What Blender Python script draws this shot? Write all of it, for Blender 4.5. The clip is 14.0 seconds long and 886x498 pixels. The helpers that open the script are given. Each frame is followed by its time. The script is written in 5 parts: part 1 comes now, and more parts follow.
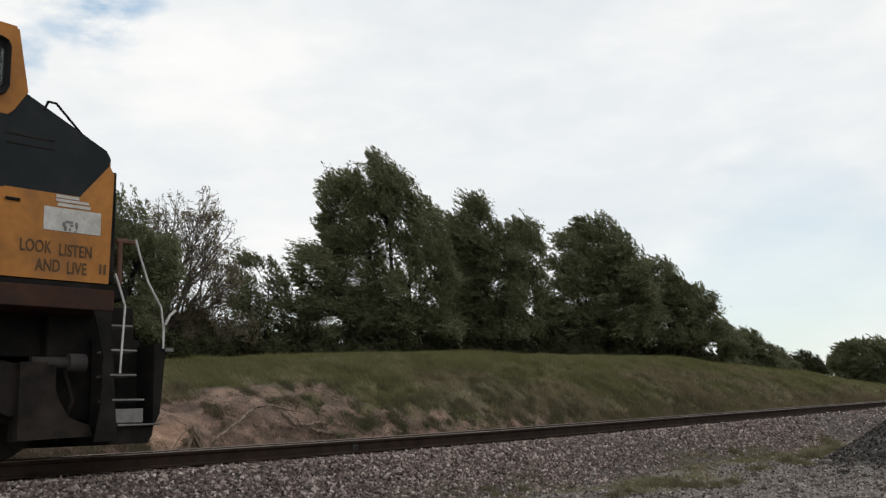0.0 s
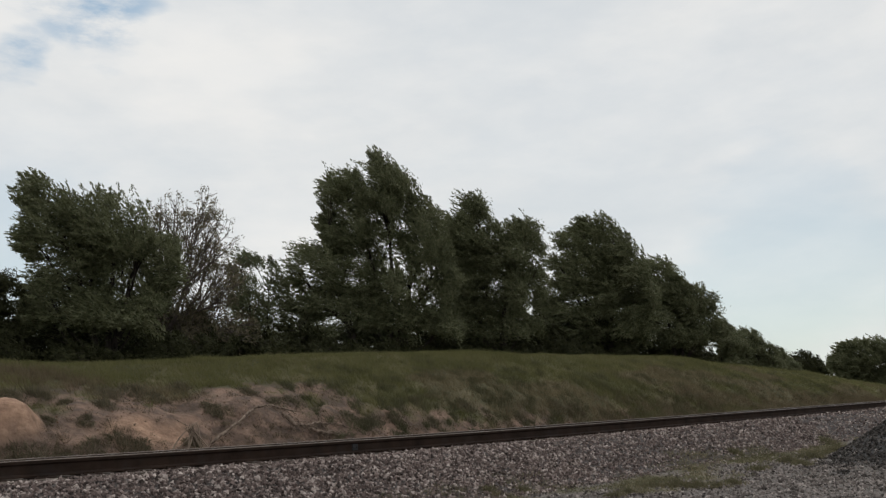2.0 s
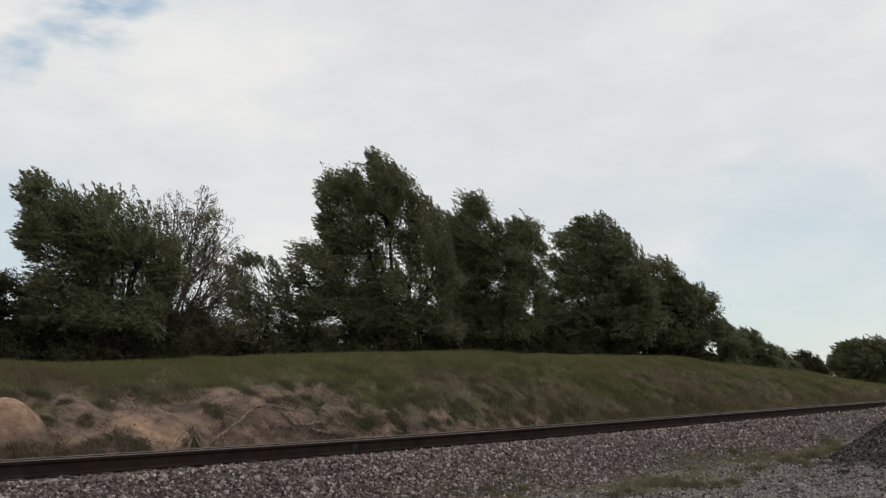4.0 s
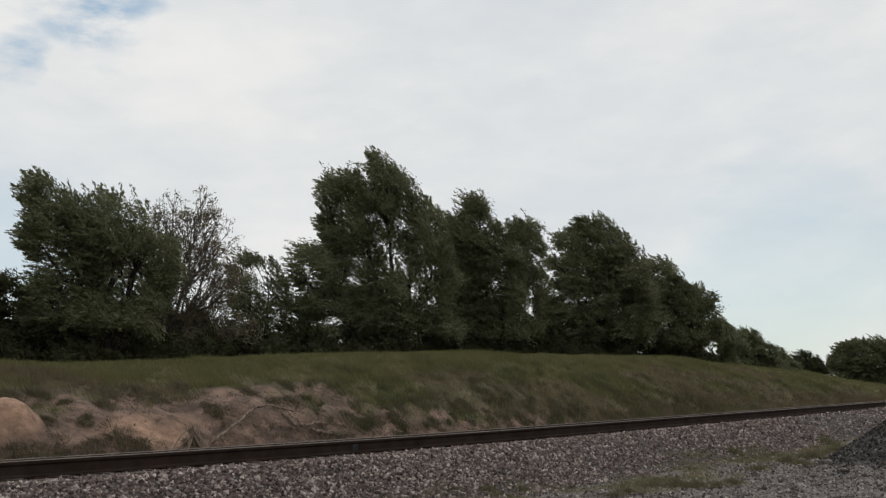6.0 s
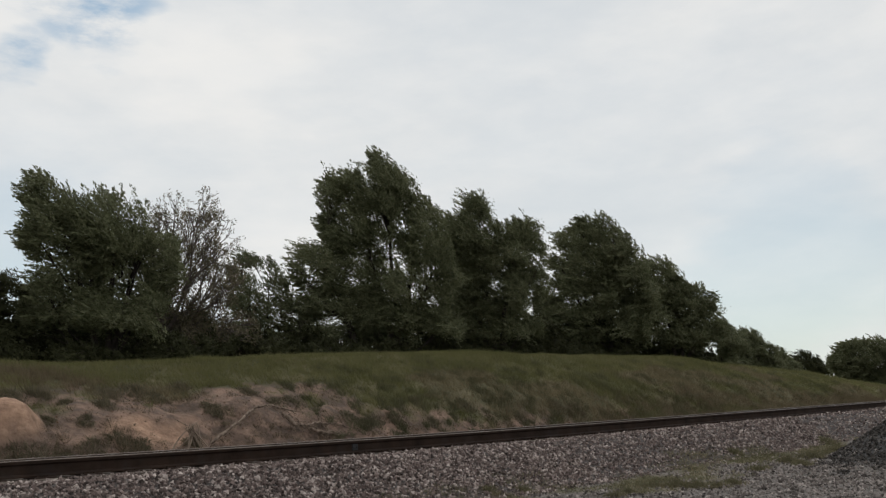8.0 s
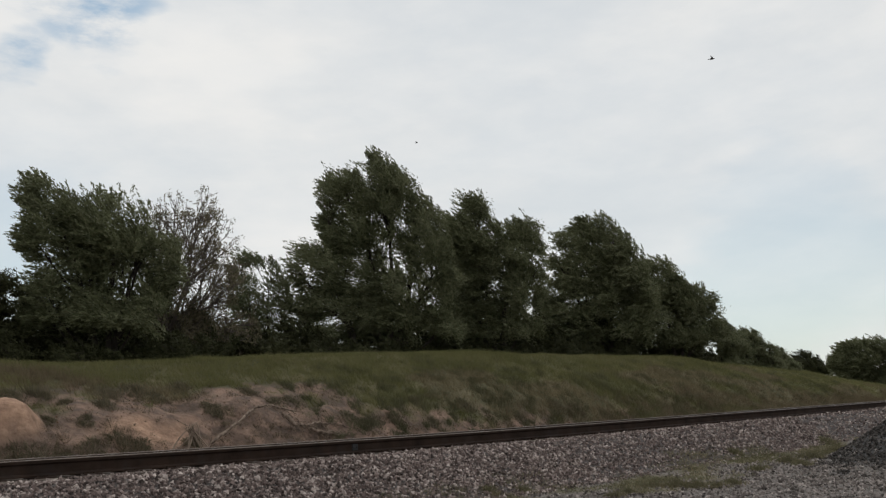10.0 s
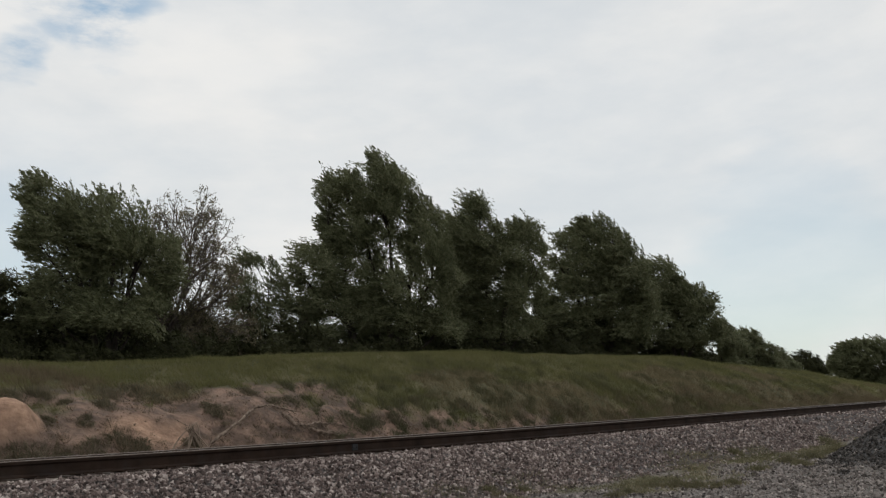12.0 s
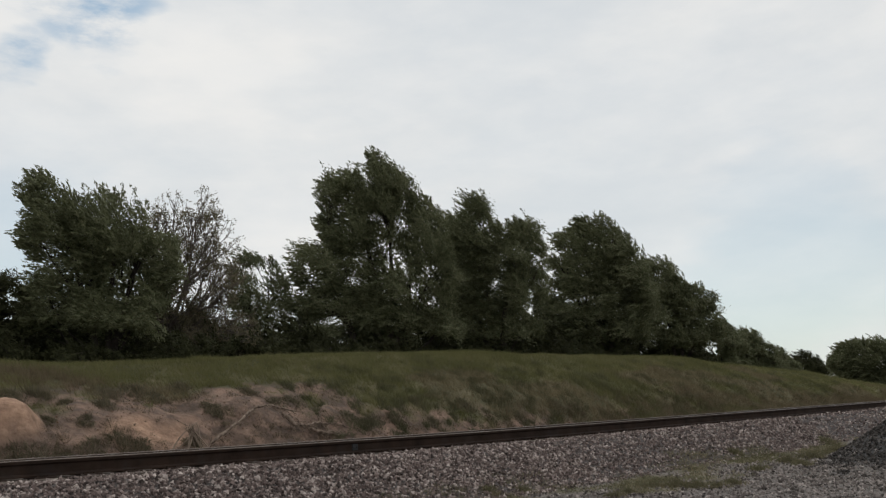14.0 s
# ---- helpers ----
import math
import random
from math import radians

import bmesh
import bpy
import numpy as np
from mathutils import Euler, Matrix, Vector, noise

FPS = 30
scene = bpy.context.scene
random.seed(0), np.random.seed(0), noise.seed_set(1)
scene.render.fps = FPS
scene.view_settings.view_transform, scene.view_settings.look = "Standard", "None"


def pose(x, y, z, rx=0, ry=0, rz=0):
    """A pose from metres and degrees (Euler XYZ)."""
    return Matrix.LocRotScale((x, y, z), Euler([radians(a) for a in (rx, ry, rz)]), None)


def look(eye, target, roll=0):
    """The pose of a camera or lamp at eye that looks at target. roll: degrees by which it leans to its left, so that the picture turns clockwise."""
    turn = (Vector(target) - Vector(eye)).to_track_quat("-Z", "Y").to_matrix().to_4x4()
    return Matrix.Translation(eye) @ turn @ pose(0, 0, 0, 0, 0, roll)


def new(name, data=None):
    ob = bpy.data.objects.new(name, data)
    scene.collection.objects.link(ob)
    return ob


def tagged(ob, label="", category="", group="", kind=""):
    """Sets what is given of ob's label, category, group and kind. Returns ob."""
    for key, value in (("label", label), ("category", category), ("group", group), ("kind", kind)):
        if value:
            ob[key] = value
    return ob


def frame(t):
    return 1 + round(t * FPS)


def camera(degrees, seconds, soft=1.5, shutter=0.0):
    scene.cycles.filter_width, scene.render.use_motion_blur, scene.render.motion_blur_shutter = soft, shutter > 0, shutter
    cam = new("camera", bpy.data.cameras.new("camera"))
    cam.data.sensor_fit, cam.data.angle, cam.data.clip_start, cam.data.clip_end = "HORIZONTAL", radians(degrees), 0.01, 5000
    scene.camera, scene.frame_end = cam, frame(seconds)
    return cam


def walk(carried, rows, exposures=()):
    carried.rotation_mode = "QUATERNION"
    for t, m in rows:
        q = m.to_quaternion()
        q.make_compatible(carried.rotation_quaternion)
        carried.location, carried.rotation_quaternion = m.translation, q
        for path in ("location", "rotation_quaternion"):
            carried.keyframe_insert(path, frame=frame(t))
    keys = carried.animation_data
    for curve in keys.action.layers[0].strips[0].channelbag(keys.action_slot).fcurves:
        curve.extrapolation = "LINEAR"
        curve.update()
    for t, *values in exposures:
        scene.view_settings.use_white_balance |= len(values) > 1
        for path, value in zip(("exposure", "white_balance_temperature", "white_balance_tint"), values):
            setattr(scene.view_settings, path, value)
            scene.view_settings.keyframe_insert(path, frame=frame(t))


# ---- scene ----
# Camera: stands still beside a railway track, a little above rail level, slightly rolled.
cam = camera(53.66, 14.0, soft=1.3)
EYE = (0.0, -10.0, 0.15)
CAM_POSE = look(EYE, (7.1054, -3.2476, 2.1294), -2.75)
walk(cam, [(0.0, CAM_POSE), (14.0, CAM_POSE)], exposures=[(0.0, 0.2), (0.4, 0.05), (1.0, 0.0), (2.0, -0.03), (14.0, -0.03)])

# ---- light: a bright, mostly overcast sky with thin blue gaps ----
SUN_ELEVATION, SUN_ROTATION = radians(58), radians(40)
world = bpy.data.worlds.new("sky")
scene.world = world
world.use_nodes = True
WN, WL = world.node_tree.nodes, world.node_tree.links
WN.clear()


def wnode(kind, **values):
    n = WN.new(kind)
    for k, v in values.items():
        n.inputs[k].default_value = v
    return n


def wmath(op, a, b=None, clamp=False):
    n = WN.new("ShaderNodeMath")
    n.operation, n.use_clamp = op, clamp
    for i, v in enumerate((a, b)):
        if v is None:
            continue
        if isinstance(v, (int, float)):
            n.inputs[i].default_value = v
        else:
            WL.new(v, n.inputs[i])
    return n.outputs[0]


def sky_gap(direction, inner, outer):
    """A soft round opening in the cloud round a direction."""
    d = WN.new("ShaderNodeVectorMath")
    d.operation = "DOT_PRODUCT"
    WL.new(w_warp, d.inputs[0])
    d.inputs[1].default_value = Vector(direction).normalized()
    r = WN.new("ShaderNodeMapRange")
    r.interpolation_type = "SMOOTHSTEP"
    r.inputs[1].default_value, r.inputs[2].default_value = math.cos(radians(outer)), math.cos(radians(inner))
    WL.new(d.outputs["Value"], r.inputs[0])
    return r.outputs[0]


w_coord = WN.new("ShaderNodeTexCoord").outputs["Generated"]
w_map = WN.new("ShaderNodeMapping")
w_map.inputs["Scale"].default_value = (1.0, 1.0, 2.6)
WL.new(w_coord, w_map.inputs["Vector"])
w_big = wnode("ShaderNodeTexNoise", Scale=3.1, Detail=7.0, Roughness=0.55)
w_fine = wnode("ShaderNodeTexNoise", Scale=7.0, Detail=4.0, Roughness=0.45)
for n in (w_big, w_fine):
    WL.new(w_map.outputs[0], n.inputs["Vector"])
w_off = WN.new("ShaderNodeVectorMath")
w_off.operation = "MULTIPLY_ADD"
WL.new(w_fine.outputs["Color"], w_off.inputs[0])
w_off.inputs[1].default_value = (0.22, 0.22, 0.12)
WL.new(w_coord, w_off.inputs[2])
w_sub = WN.new("ShaderNodeVectorMath")
w_sub.operation = "SUBTRACT"
WL.new(w_off.outputs[0], w_sub.inputs[0])
w_sub.inputs[1].default_value = (0.11, 0.11, 0.06)
w_norm = WN.new("ShaderNodeVectorMath")
w_norm.operation = "NORMALIZE"
WL.new(w_sub.outputs[0], w_norm.inputs[0])
w_warp = w_norm.outputs[0]
sky = WN.new("ShaderNodeTexSky")
sky.sky_type, sky.sun_disc = "NISHITA", False
sky.sun_elevation, sky.sun_rotation = SUN_ELEVATION, SUN_ROTATION
w_puff = wnode("ShaderNodeTexNoise", Scale=5.5, Detail=6.0, Roughness=0.55)
w_shred = wnode("ShaderNodeTexNoise", Scale=16.0, Detail=6.0, Roughness=0.6)
for n in (w_puff, w_shred):
    WL.new(w_map.outputs[0], n.inputs["Vector"])
shred = wmath("MULTIPLY", wmath("SUBTRACT", w_shred.outputs["Fac"], 0.36), 4.0, True)
gaps = None
for direction, reach, depth, torn in (((0.369, 0.813, 0.45), 3.6, 0.85, True), ((0.334, 0.832, 0.442), 3.0, 0.6, True), ((0.305, 0.869, 0.389), 2.8, 0.6, True), ((0.92, 0.367, 0.135), 9.0, 0.26, False), ((0.913, 0.342, 0.221), 5.0, 0.2, False), ((0.34, 0.92, 0.18), 8.0, 0.3, False)):
    gap = wmath("MULTIPLY", sky_gap(direction, 0.0, reach), depth)
    gap = wmath("MULTIPLY", gap, shred) if torn else gap
    gaps = gap if gaps is None else wmath("MAXIMUM", gaps, gap)
thin = WN.new("ShaderNodeMapRange")
thin.inputs[1].default_value, thin.inputs[2].default_value = 0.42, 0.72
thin.inputs[3].default_value, thin.inputs[4].default_value = 0.16, 0.0
WL.new(w_big.outputs["Fac"], thin.inputs[0])
blue = wmath("ADD", gaps, thin.outputs[0], True)
cloud_mix = WN.new("ShaderNodeMix")
cloud_mix.data_type = "RGBA"
cloud_mix.inputs[6].default_value = (0.735, 0.753, 0.76, 1)
cloud_mix.inputs[7].default_value = (0.87, 0.862, 0.842, 1)
cloud_mass = WN.new("ShaderNodeMapRange")
cloud_mass.interpolation_type = "SMOOTHSTEP"
cloud_mass.inputs[1].default_value, cloud_mass.inputs[2].default_value = 0.33, 0.66
WL.new(wmath("ADD", wmath("MULTIPLY", w_big.outputs["Fac"], 0.5), wmath("MULTIPLY", w_puff.outputs["Fac"], 0.5)), cloud_mass.inputs[0])
WL.new(cloud_mass.outputs[0], cloud_mix.inputs[0])
sky_scale = WN.new("ShaderNodeVectorMath")
sky_scale.operation = "SCALE"
WL.new(sky.outputs[0], sky_scale.inputs[0])
sky_scale.inputs["Scale"].default_value = 0.12
final = WN.new("ShaderNodeMix")
final.data_type = "RGBA"
WL.new(blue, final.inputs[0])
WL.new(cloud_mix.outputs[2], final.inputs[6])
sky_tint = WN.new("ShaderNodeVectorMath")
sky_tint.operation = "MULTIPLY"
WL.new(sky_scale.outputs[0], sky_tint.inputs[0])
sky_tint.inputs[1].default_value = (0.79, 0.88, 0.80)
WL.new(sky_tint.outputs[0], final.inputs[7])
back = WN.new("ShaderNodeBackground")
WL.new(final.outputs[2], back.inputs["Color"])
back.inputs["Strength"].default_value = 1.0
WL.new(back.outputs[0], WN.new("ShaderNodeOutputWorld").inputs[0])

sun_data = bpy.data.lights.new("sun", "SUN")
sun_data.energy, sun_data.angle, sun_data.color = 0.6, radians(14), (1.0, 0.95, 0.88)
sun = new("sun", sun_data)
sun_from = Vector((math.cos(SUN_ELEVATION) * math.sin(SUN_ROTATION), math.cos(SUN_ELEVATION) * math.cos(SUN_ROTATION), math.sin(SUN_ELEVATION)))
sun.matrix_world = look(sun_from * 60, (0, 0, 0))


# ---- materials ----
def material(name, colours, scale=4.0, detail=6.0, rough=0.8, metal=0.0, bump=0.3, bump_scale=None, fine=None, spread=(0.3, 0.7), translucent=0.0,
             island=0.0, pick=0.0, stain=None, distance=0.01, spec=0.3):
    """A procedural surface: two noise scales between two or three colours, grain in the relief, optional stain and per-piece variation."""
    m = bpy.data.materials.new(name)
    m.use_nodes = True
    nd, ln = m.node_tree.nodes, m.node_tree.links
    bsdf = nd["Principled BSDF"]
    co = nd.new("ShaderNodeTexCoord").outputs["Object"]
    n1 = nd.new("ShaderNodeTexNoise")
    n1.inputs["Scale"].default_value, n1.inputs["Detail"].default_value = scale, detail
    ln.new(co, n1.inputs["Vector"])
    ramp = nd.new("ShaderNodeValToRGB")
    ramp.color_ramp.elements[0].position, ramp.color_ramp.elements[1].position = spread
    ramp.color_ramp.elements[0].color = (*colours[0], 1)
    ramp.color_ramp.elements[1].color = (*colours[-1], 1)
    for i, c in enumerate(colours[1:-1]):
        e = ramp.color_ramp.elements.new(spread[0] + (spread[1] - spread[0]) * (i + 1) / (len(colours) - 1))
        e.color = (*c, 1)
    src = n1.outputs["Fac"]
    if island or pick:
        r = nd.new("ShaderNodeNewGeometry").outputs["Random Per Island"] if island else nd.new("ShaderNodeObjectInfo").outputs["Random"]
        mx = nd.new("ShaderNodeMix")
        mx.inputs[0].default_value = island or pick
        ln.new(src, mx.inputs[2])
        ln.new(r, mx.inputs[3])
        src = mx.outputs[0]
    ln.new(src, ramp.inputs[0])
    colour = ramp.outputs[0]
    n2 = nd.new("ShaderNodeTexNoise")
    n2.inputs["Scale"].default_value, n2.inputs["Detail"].default_value = fine or scale * 9, 5.0
    ln.new(co, n2.inputs["Vector"])
    vr = nd.new("ShaderNodeMapRange")
    vr.inputs[3].default_value, vr.inputs[4].default_value = 0.7, 1.3
    ln.new(n2.outputs["Fac"], vr.inputs[0])
    sc = nd.new("ShaderNodeVectorMath")
    sc.operation = "SCALE"
    ln.new(colour, sc.inputs[0])
    ln.new(vr.outputs[0], sc.inputs["Scale"])
    colour = sc.outputs[0]
    if stain:
        tone, amount, size = stain
        n3 = nd.new("ShaderNodeTexNoise")
        n3.inputs["Scale"].default_value, n3.inputs["Detail"].default_value = size, 8.0
        ln.new(co, n3.inputs["Vector"])
        sr = nd.new("ShaderNodeMapRange")
        sr.inputs[1].default_value, sr.inputs[2].default_value = 0.5, 0.72
        sr.inputs[4].default_value = amount
        ln.new(n3.outputs["Fac"], sr.inputs[0])
        sm = nd.new("ShaderNodeMix")
        sm.data_type = "RGBA"
        ln.new(sr.outputs[0], sm.inputs[0])
        ln.new(colour, sm.inputs[6])
        sm.inputs[7].default_value = (*tone, 1)
        colour = sm.outputs[2]
    ln.new(colour, bsdf.inputs["Base Color"])
    bsdf.inputs["Roughness"].default_value, bsdf.inputs["Metallic"].default_value = rough, metal
    bsdf.inputs["Specular IOR Level"].default_value = spec
    if bump:
        b = nd.new("ShaderNodeBump")
        b.inputs["Strength"].default_value, b.inputs["Distance"].default_value = bump, distance
        nb = nd.new("ShaderNodeTexNoise")
        nb.inputs["Scale"].default_value, nb.inputs["Detail"].default_value = bump_scale or scale * 12, 6.0
        ln.new(co, nb.inputs["Vector"])
        ln.new(nb.outputs["Fac"], b.inputs["Height"])
        ln.new(b.outputs[0], bsdf.inputs["Normal"])
    if translucent:
        tr = nd.new("ShaderNodeBsdfTranslucent")
        ln.new(colour, tr.inputs["Color"])
        mix = nd.new("ShaderNodeMixShader")
        mix.inputs[0].default_value = translucent
        ln.new(bsdf.outputs[0], mix.inputs[1])
        ln.new(tr.outputs[0], mix.inputs[2])
        ln.new(mix.outputs[0], nd["Material Output"].inputs["Surface"])
    return m


M_LEAF = material("elm_leaf", [(0.094, 0.102, 0.054), (0.154, 0.164, 0.09), (0.224, 0.23, 0.137)], 0.8, rough=0.55, bump=0, island=0.35, translucent=0.35, spec=0.1)
M_LEAF_PALE = material("pale_leaf", [(0.095, 0.11, 0.058), (0.14, 0.152, 0.085), (0.2, 0.2, 0.125)], 0.8, rough=0.6, bump=0, island=0.35, translucent=0.35, spec=0.1)
# Darker than the elm leaf: shade under the crowns is put into this colour.
M_LEAF_SHADED = material("shaded_leaf", [(0.03, 0.032, 0.015), (0.044, 0.047, 0.022), (0.066, 0.068, 0.033)], 0.8, rough=0.6, bump=0, island=0.35, translucent=0.2, spec=0.1)
M_LEAF_DRY = material("withered_leaf", [(0.1, 0.095, 0.055), (0.15, 0.135, 0.085), (0.23, 0.19, 0.135)], 0.8, rough=0.7, bump=0, island=0.5, translucent=0.3, spec=0.1)
M_BARK = material("bark", [(0.025, 0.02, 0.017), (0.06, 0.05, 0.042)], 6, rough=0.95, bump=0.8, bump_scale=40)
M_BARK_GREY = material("grey_bark", [(0.075, 0.062, 0.054), (0.16, 0.134, 0.118)], 6, rough=0.95, bump=0.8, bump_scale=40)
M_DEADWOOD = material("dead_wood", [(0.07, 0.05, 0.038), (0.18, 0.135, 0.103), (0.34, 0.265, 0.21)], 14, rough=0.95, bump=0.7, bump_scale=60)
M_GRASS = material("grass_blades", [(0.116, 0.118, 0.048), (0.162, 0.16, 0.069), (0.22, 0.204, 0.096)], 0.5, rough=0.8, bump=0, island=0.25, spec=0.1, translucent=0.4)
M_DRYGRASS = material("dry_grass", [(0.13, 0.112, 0.062), (0.182, 0.153, 0.087), (0.255, 0.205, 0.122)], 0.7, rough=0.85, bump=0, island=0.4, translucent=0.35)
M_STALK = material("brown_stalks", [(0.075, 0.058, 0.035), (0.12, 0.095, 0.058), (0.19, 0.15, 0.095)], 0.7, rough=0.85, bump=0, island=0.6, translucent=0.2)
M_RUSSET = material("russet_weeds", [(0.115, 0.089, 0.058), (0.172, 0.134, 0.087), (0.24, 0.19, 0.125)], 0.6, rough=0.85, bump=0, island=0.4, translucent=0.25, spec=0.1)
M_SAGE = material("sage_weed", [(0.07, 0.073, 0.042), (0.105, 0.105, 0.06), (0.155, 0.148, 0.09)], 0.6, rough=0.85, bump=0, island=0.35, translucent=0.3, spec=0.1)
M_WEED = material("strip_weed", [(0.11, 0.106, 0.06), (0.165, 0.152, 0.09), (0.25, 0.215, 0.14)], 0.8, rough=0.85, bump=0, island=0.35, translucent=0.35, spec=0.1)
M_STRAW = material("pale_straw", [(0.14, 0.106, 0.08), (0.31, 0.24, 0.182)], 5, rough=0.9, bump=0.3)
M_TALL = material("seeding_grass", [(0.13, 0.13, 0.06), (0.175, 0.168, 0.083), (0.235, 0.21, 0.115)], 0.5, rough=0.85, bump=0, island=0.35, translucent=0.45, spec=0.1)
M_TUFT = material("tuft_grass", [(0.085, 0.078, 0.05), (0.14, 0.122, 0.078), (0.22, 0.186, 0.125)], 0.9, rough=0.8, bump=0, island=0.5, translucent=0.35)
M_STONE = material("ballast_stone", [(0.045, 0.034, 0.03), (0.14, 0.104, 0.094), (0.215, 0.167, 0.151), (0.54, 0.465, 0.425)], 9, rough=0.9, bump=0.5, bump_scale=70, island=0.85, spread=(0.1, 0.95))
M_STONE_ONE = material("ballast_stone_single", [(0.045, 0.034, 0.03), (0.14, 0.104, 0.094), (0.215, 0.167, 0.151), (0.54, 0.465, 0.425)], 9, rough=0.9, bump=0.5, bump_scale=70, pick=0.85, spread=(0.1, 0.95))
M_CLOD = material("dirt_clod", [(0.12, 0.078, 0.056), (0.19, 0.122, 0.087), (0.29, 0.188, 0.132)], 6, rough=0.95, bump=0.5, island=0.8, spread=(0.1, 0.9))
M_GRAVEL = material("grey_gravel", [(0.05, 0.042, 0.038), (0.132, 0.112, 0.102), (0.21, 0.18, 0.164), (0.42, 0.37, 0.34)], 9, rough=0.9, bump=0.5, bump_scale=70, island=0.85, spread=(0.1, 0.95))
M_DARKSTONE = material("dark_gravel", [(0.016, 0.014, 0.0125), (0.047, 0.041, 0.037), (0.135, 0.12, 0.11)], 9, rough=0.9, bump=0.5, bump_scale=70, island=0.85, spread=(0.1, 0.95))
M_RAIL = material("rusty_rail", [(0.017, 0.0105, 0.008), (0.04, 0.025, 0.018)], 3, rough=0.9, metal=0.0, spec=0.15, bump=0.3, bump_scale=60, stain=((0.035, 0.028, 0.025), 0.6, 4))
M_RAILHEAD = material("worn_rail_head", [(0.38, 0.36, 0.35), (0.55, 0.53, 0.52)], 3, rough=0.35, metal=0.9, bump=0.05)
M_RAILEDGE = material("scuffed_rail_edge", [(0.11, 0.085, 0.07), (0.2, 0.162, 0.138)], 2, rough=0.6, metal=0.2, bump=0.1, stain=((0.05, 0.038, 0.032), 0.6, 1.5))
M_BOND = material("bond_plate_steel", [(0.02, 0.02, 0.021), (0.036, 0.037, 0.039)], 6, rough=0.7, bump=0.1)
M_TIE = material("creosote_tie", [(0.05, 0.038, 0.03), (0.13, 0.105, 0.085)], 3, rough=0.95, bump=0.7, bump_scale=30, pick=0.3)
M_STEEL_DARK = material("black_steel", [(0.008, 0.0075, 0.007), (0.018, 0.016, 0.015)], 3, rough=0.85, bump=0.15, stain=((0.035, 0.027, 0.021), 0.4, 3), spec=0.15)
M_TRUCK = material("grimy_truck_steel", [(0.011, 0.009, 0.008), (0.028, 0.023, 0.02)], 3, rough=0.9, bump=0.3, stain=((0.06, 0.046, 0.035), 0.5, 2.5), spec=0.15)
M_YELLOW = material("yellow_paint", [(0.36, 0.143, 0.026), (0.45, 0.185, 0.034)], 1.2, rough=0.5, bump=0.05, stain=((0.2, 0.09, 0.032), 0.7, 2.2))
M_SLATE = material("dark_slate_paint", [(0.008, 0.012, 0.014), (0.015, 0.02, 0.022)], 1.5, rough=0.6, bump=0.05, stain=((0.026, 0.026, 0.025), 0.4, 3), spec=0.2)
M_GREYROOF = material("grey_roof_paint", [(0.16, 0.16, 0.16), (0.24, 0.24, 0.235)], 1.5, rough=0.6, bump=0.1, stain=((0.06, 0.055, 0.05), 0.6, 2))
M_RED = material("rusty_red_sill", [(0.03, 0.016, 0.012), (0.07, 0.032, 0.02)], 2, rough=0.8, bump=0.2, stain=((0.03, 0.022, 0.019), 0.8, 3), spec=0.2)
M_POST = material("red_brown_post", [(0.09, 0.05, 0.036), (0.16, 0.09, 0.065)], 4, rough=0.8, bump=0.2, stain=((0.05, 0.035, 0.028), 0.6, 6), spec=0.2)
M_WHITE = material("white_paint", [(0.42, 0.41, 0.38), (0.62, 0.61, 0.58)], 6, rough=0.6, bump=0.05, stain=((0.33, 0.31, 0.27), 0.5, 8))
M_LETTER = material("dark_lettering", [(0.06, 0.035, 0.015), (0.12, 0.065, 0.03)], 12, rough=0.6, bump=0)
M_SILVER = material("silver_handrail", [(0.42, 0.41, 0.4), (0.62, 0.61, 0.59)], 6, rough=0.55, metal=0.2, bump=0.1, stain=((0.2, 0.17, 0.14), 0.5, 9))
M_GREYPART = material("dusty_grey_steel", [(0.13, 0.125, 0.12), (0.24, 0.235, 0.225)], 4, rough=0.75, bump=0.2, stain=((0.07, 0.06, 0.05), 0.6, 5))
M_TRUCKGREY = material("dusty_cylinder", [(0.032, 0.029, 0.028), (0.06, 0.056, 0.054)], 4, rough=0.85, bump=0.2, spec=0.2)
M_RUBBER = material("black_rubber", [(0.012, 0.012, 0.012), (0.025, 0.024, 0.023)], 5, rough=0.85, bump=0.1)
M_BIRD = material("dark_feathers", [(0.03, 0.028, 0.028), (0.07, 0.065, 0.06)], 20, rough=0.9, bump=0.2)
M_GLASS = bpy.data.materials.new("cab_glass")
M_GLASS.use_nodes = True
_b = M_GLASS.node_tree.nodes["Principled BSDF"]
_b.inputs["Base Color"].default_value = (0.55, 0.6, 0.6, 1)
_b.inputs["Roughness"].default_value = 0.04
_b.inputs["Transmission Weight"].default_value = 0.9
_b.inputs["IOR"].default_value = 1.45


# ---- mesh helpers ----
def smooth_noise(x, y, seed=0):
    """Value noise on a plane, 0 to 1."""
    xi, yi = np.floor(x).astype(np.int64), np.floor(y).astype(np.int64)
    fx, fy = x - xi, y - yi
    fx, fy = fx * fx * (3 - 2 * fx), fy * fy * (3 - 2 * fy)

    def h(a, b):
        v = np.sin(a * 127.1 + b * 311.7 + seed * 74.7) * 43758.5453
        return v - np.floor(v)
    return (h(xi, yi) * (1 - fx) + h(xi + 1, yi) * fx) * (1 - fy) + (h(xi, yi + 1) * (1 - fx) + h(xi + 1, yi + 1) * fx) * fy


def fractal(x, y, seed=0, octaves=4):
    total, amp = 0, 0.5
    for i in range(octaves):
        total = total + amp * smooth_noise(x * 2 ** i, y * 2 ** i, seed + i)
        amp *= 0.5
    return total


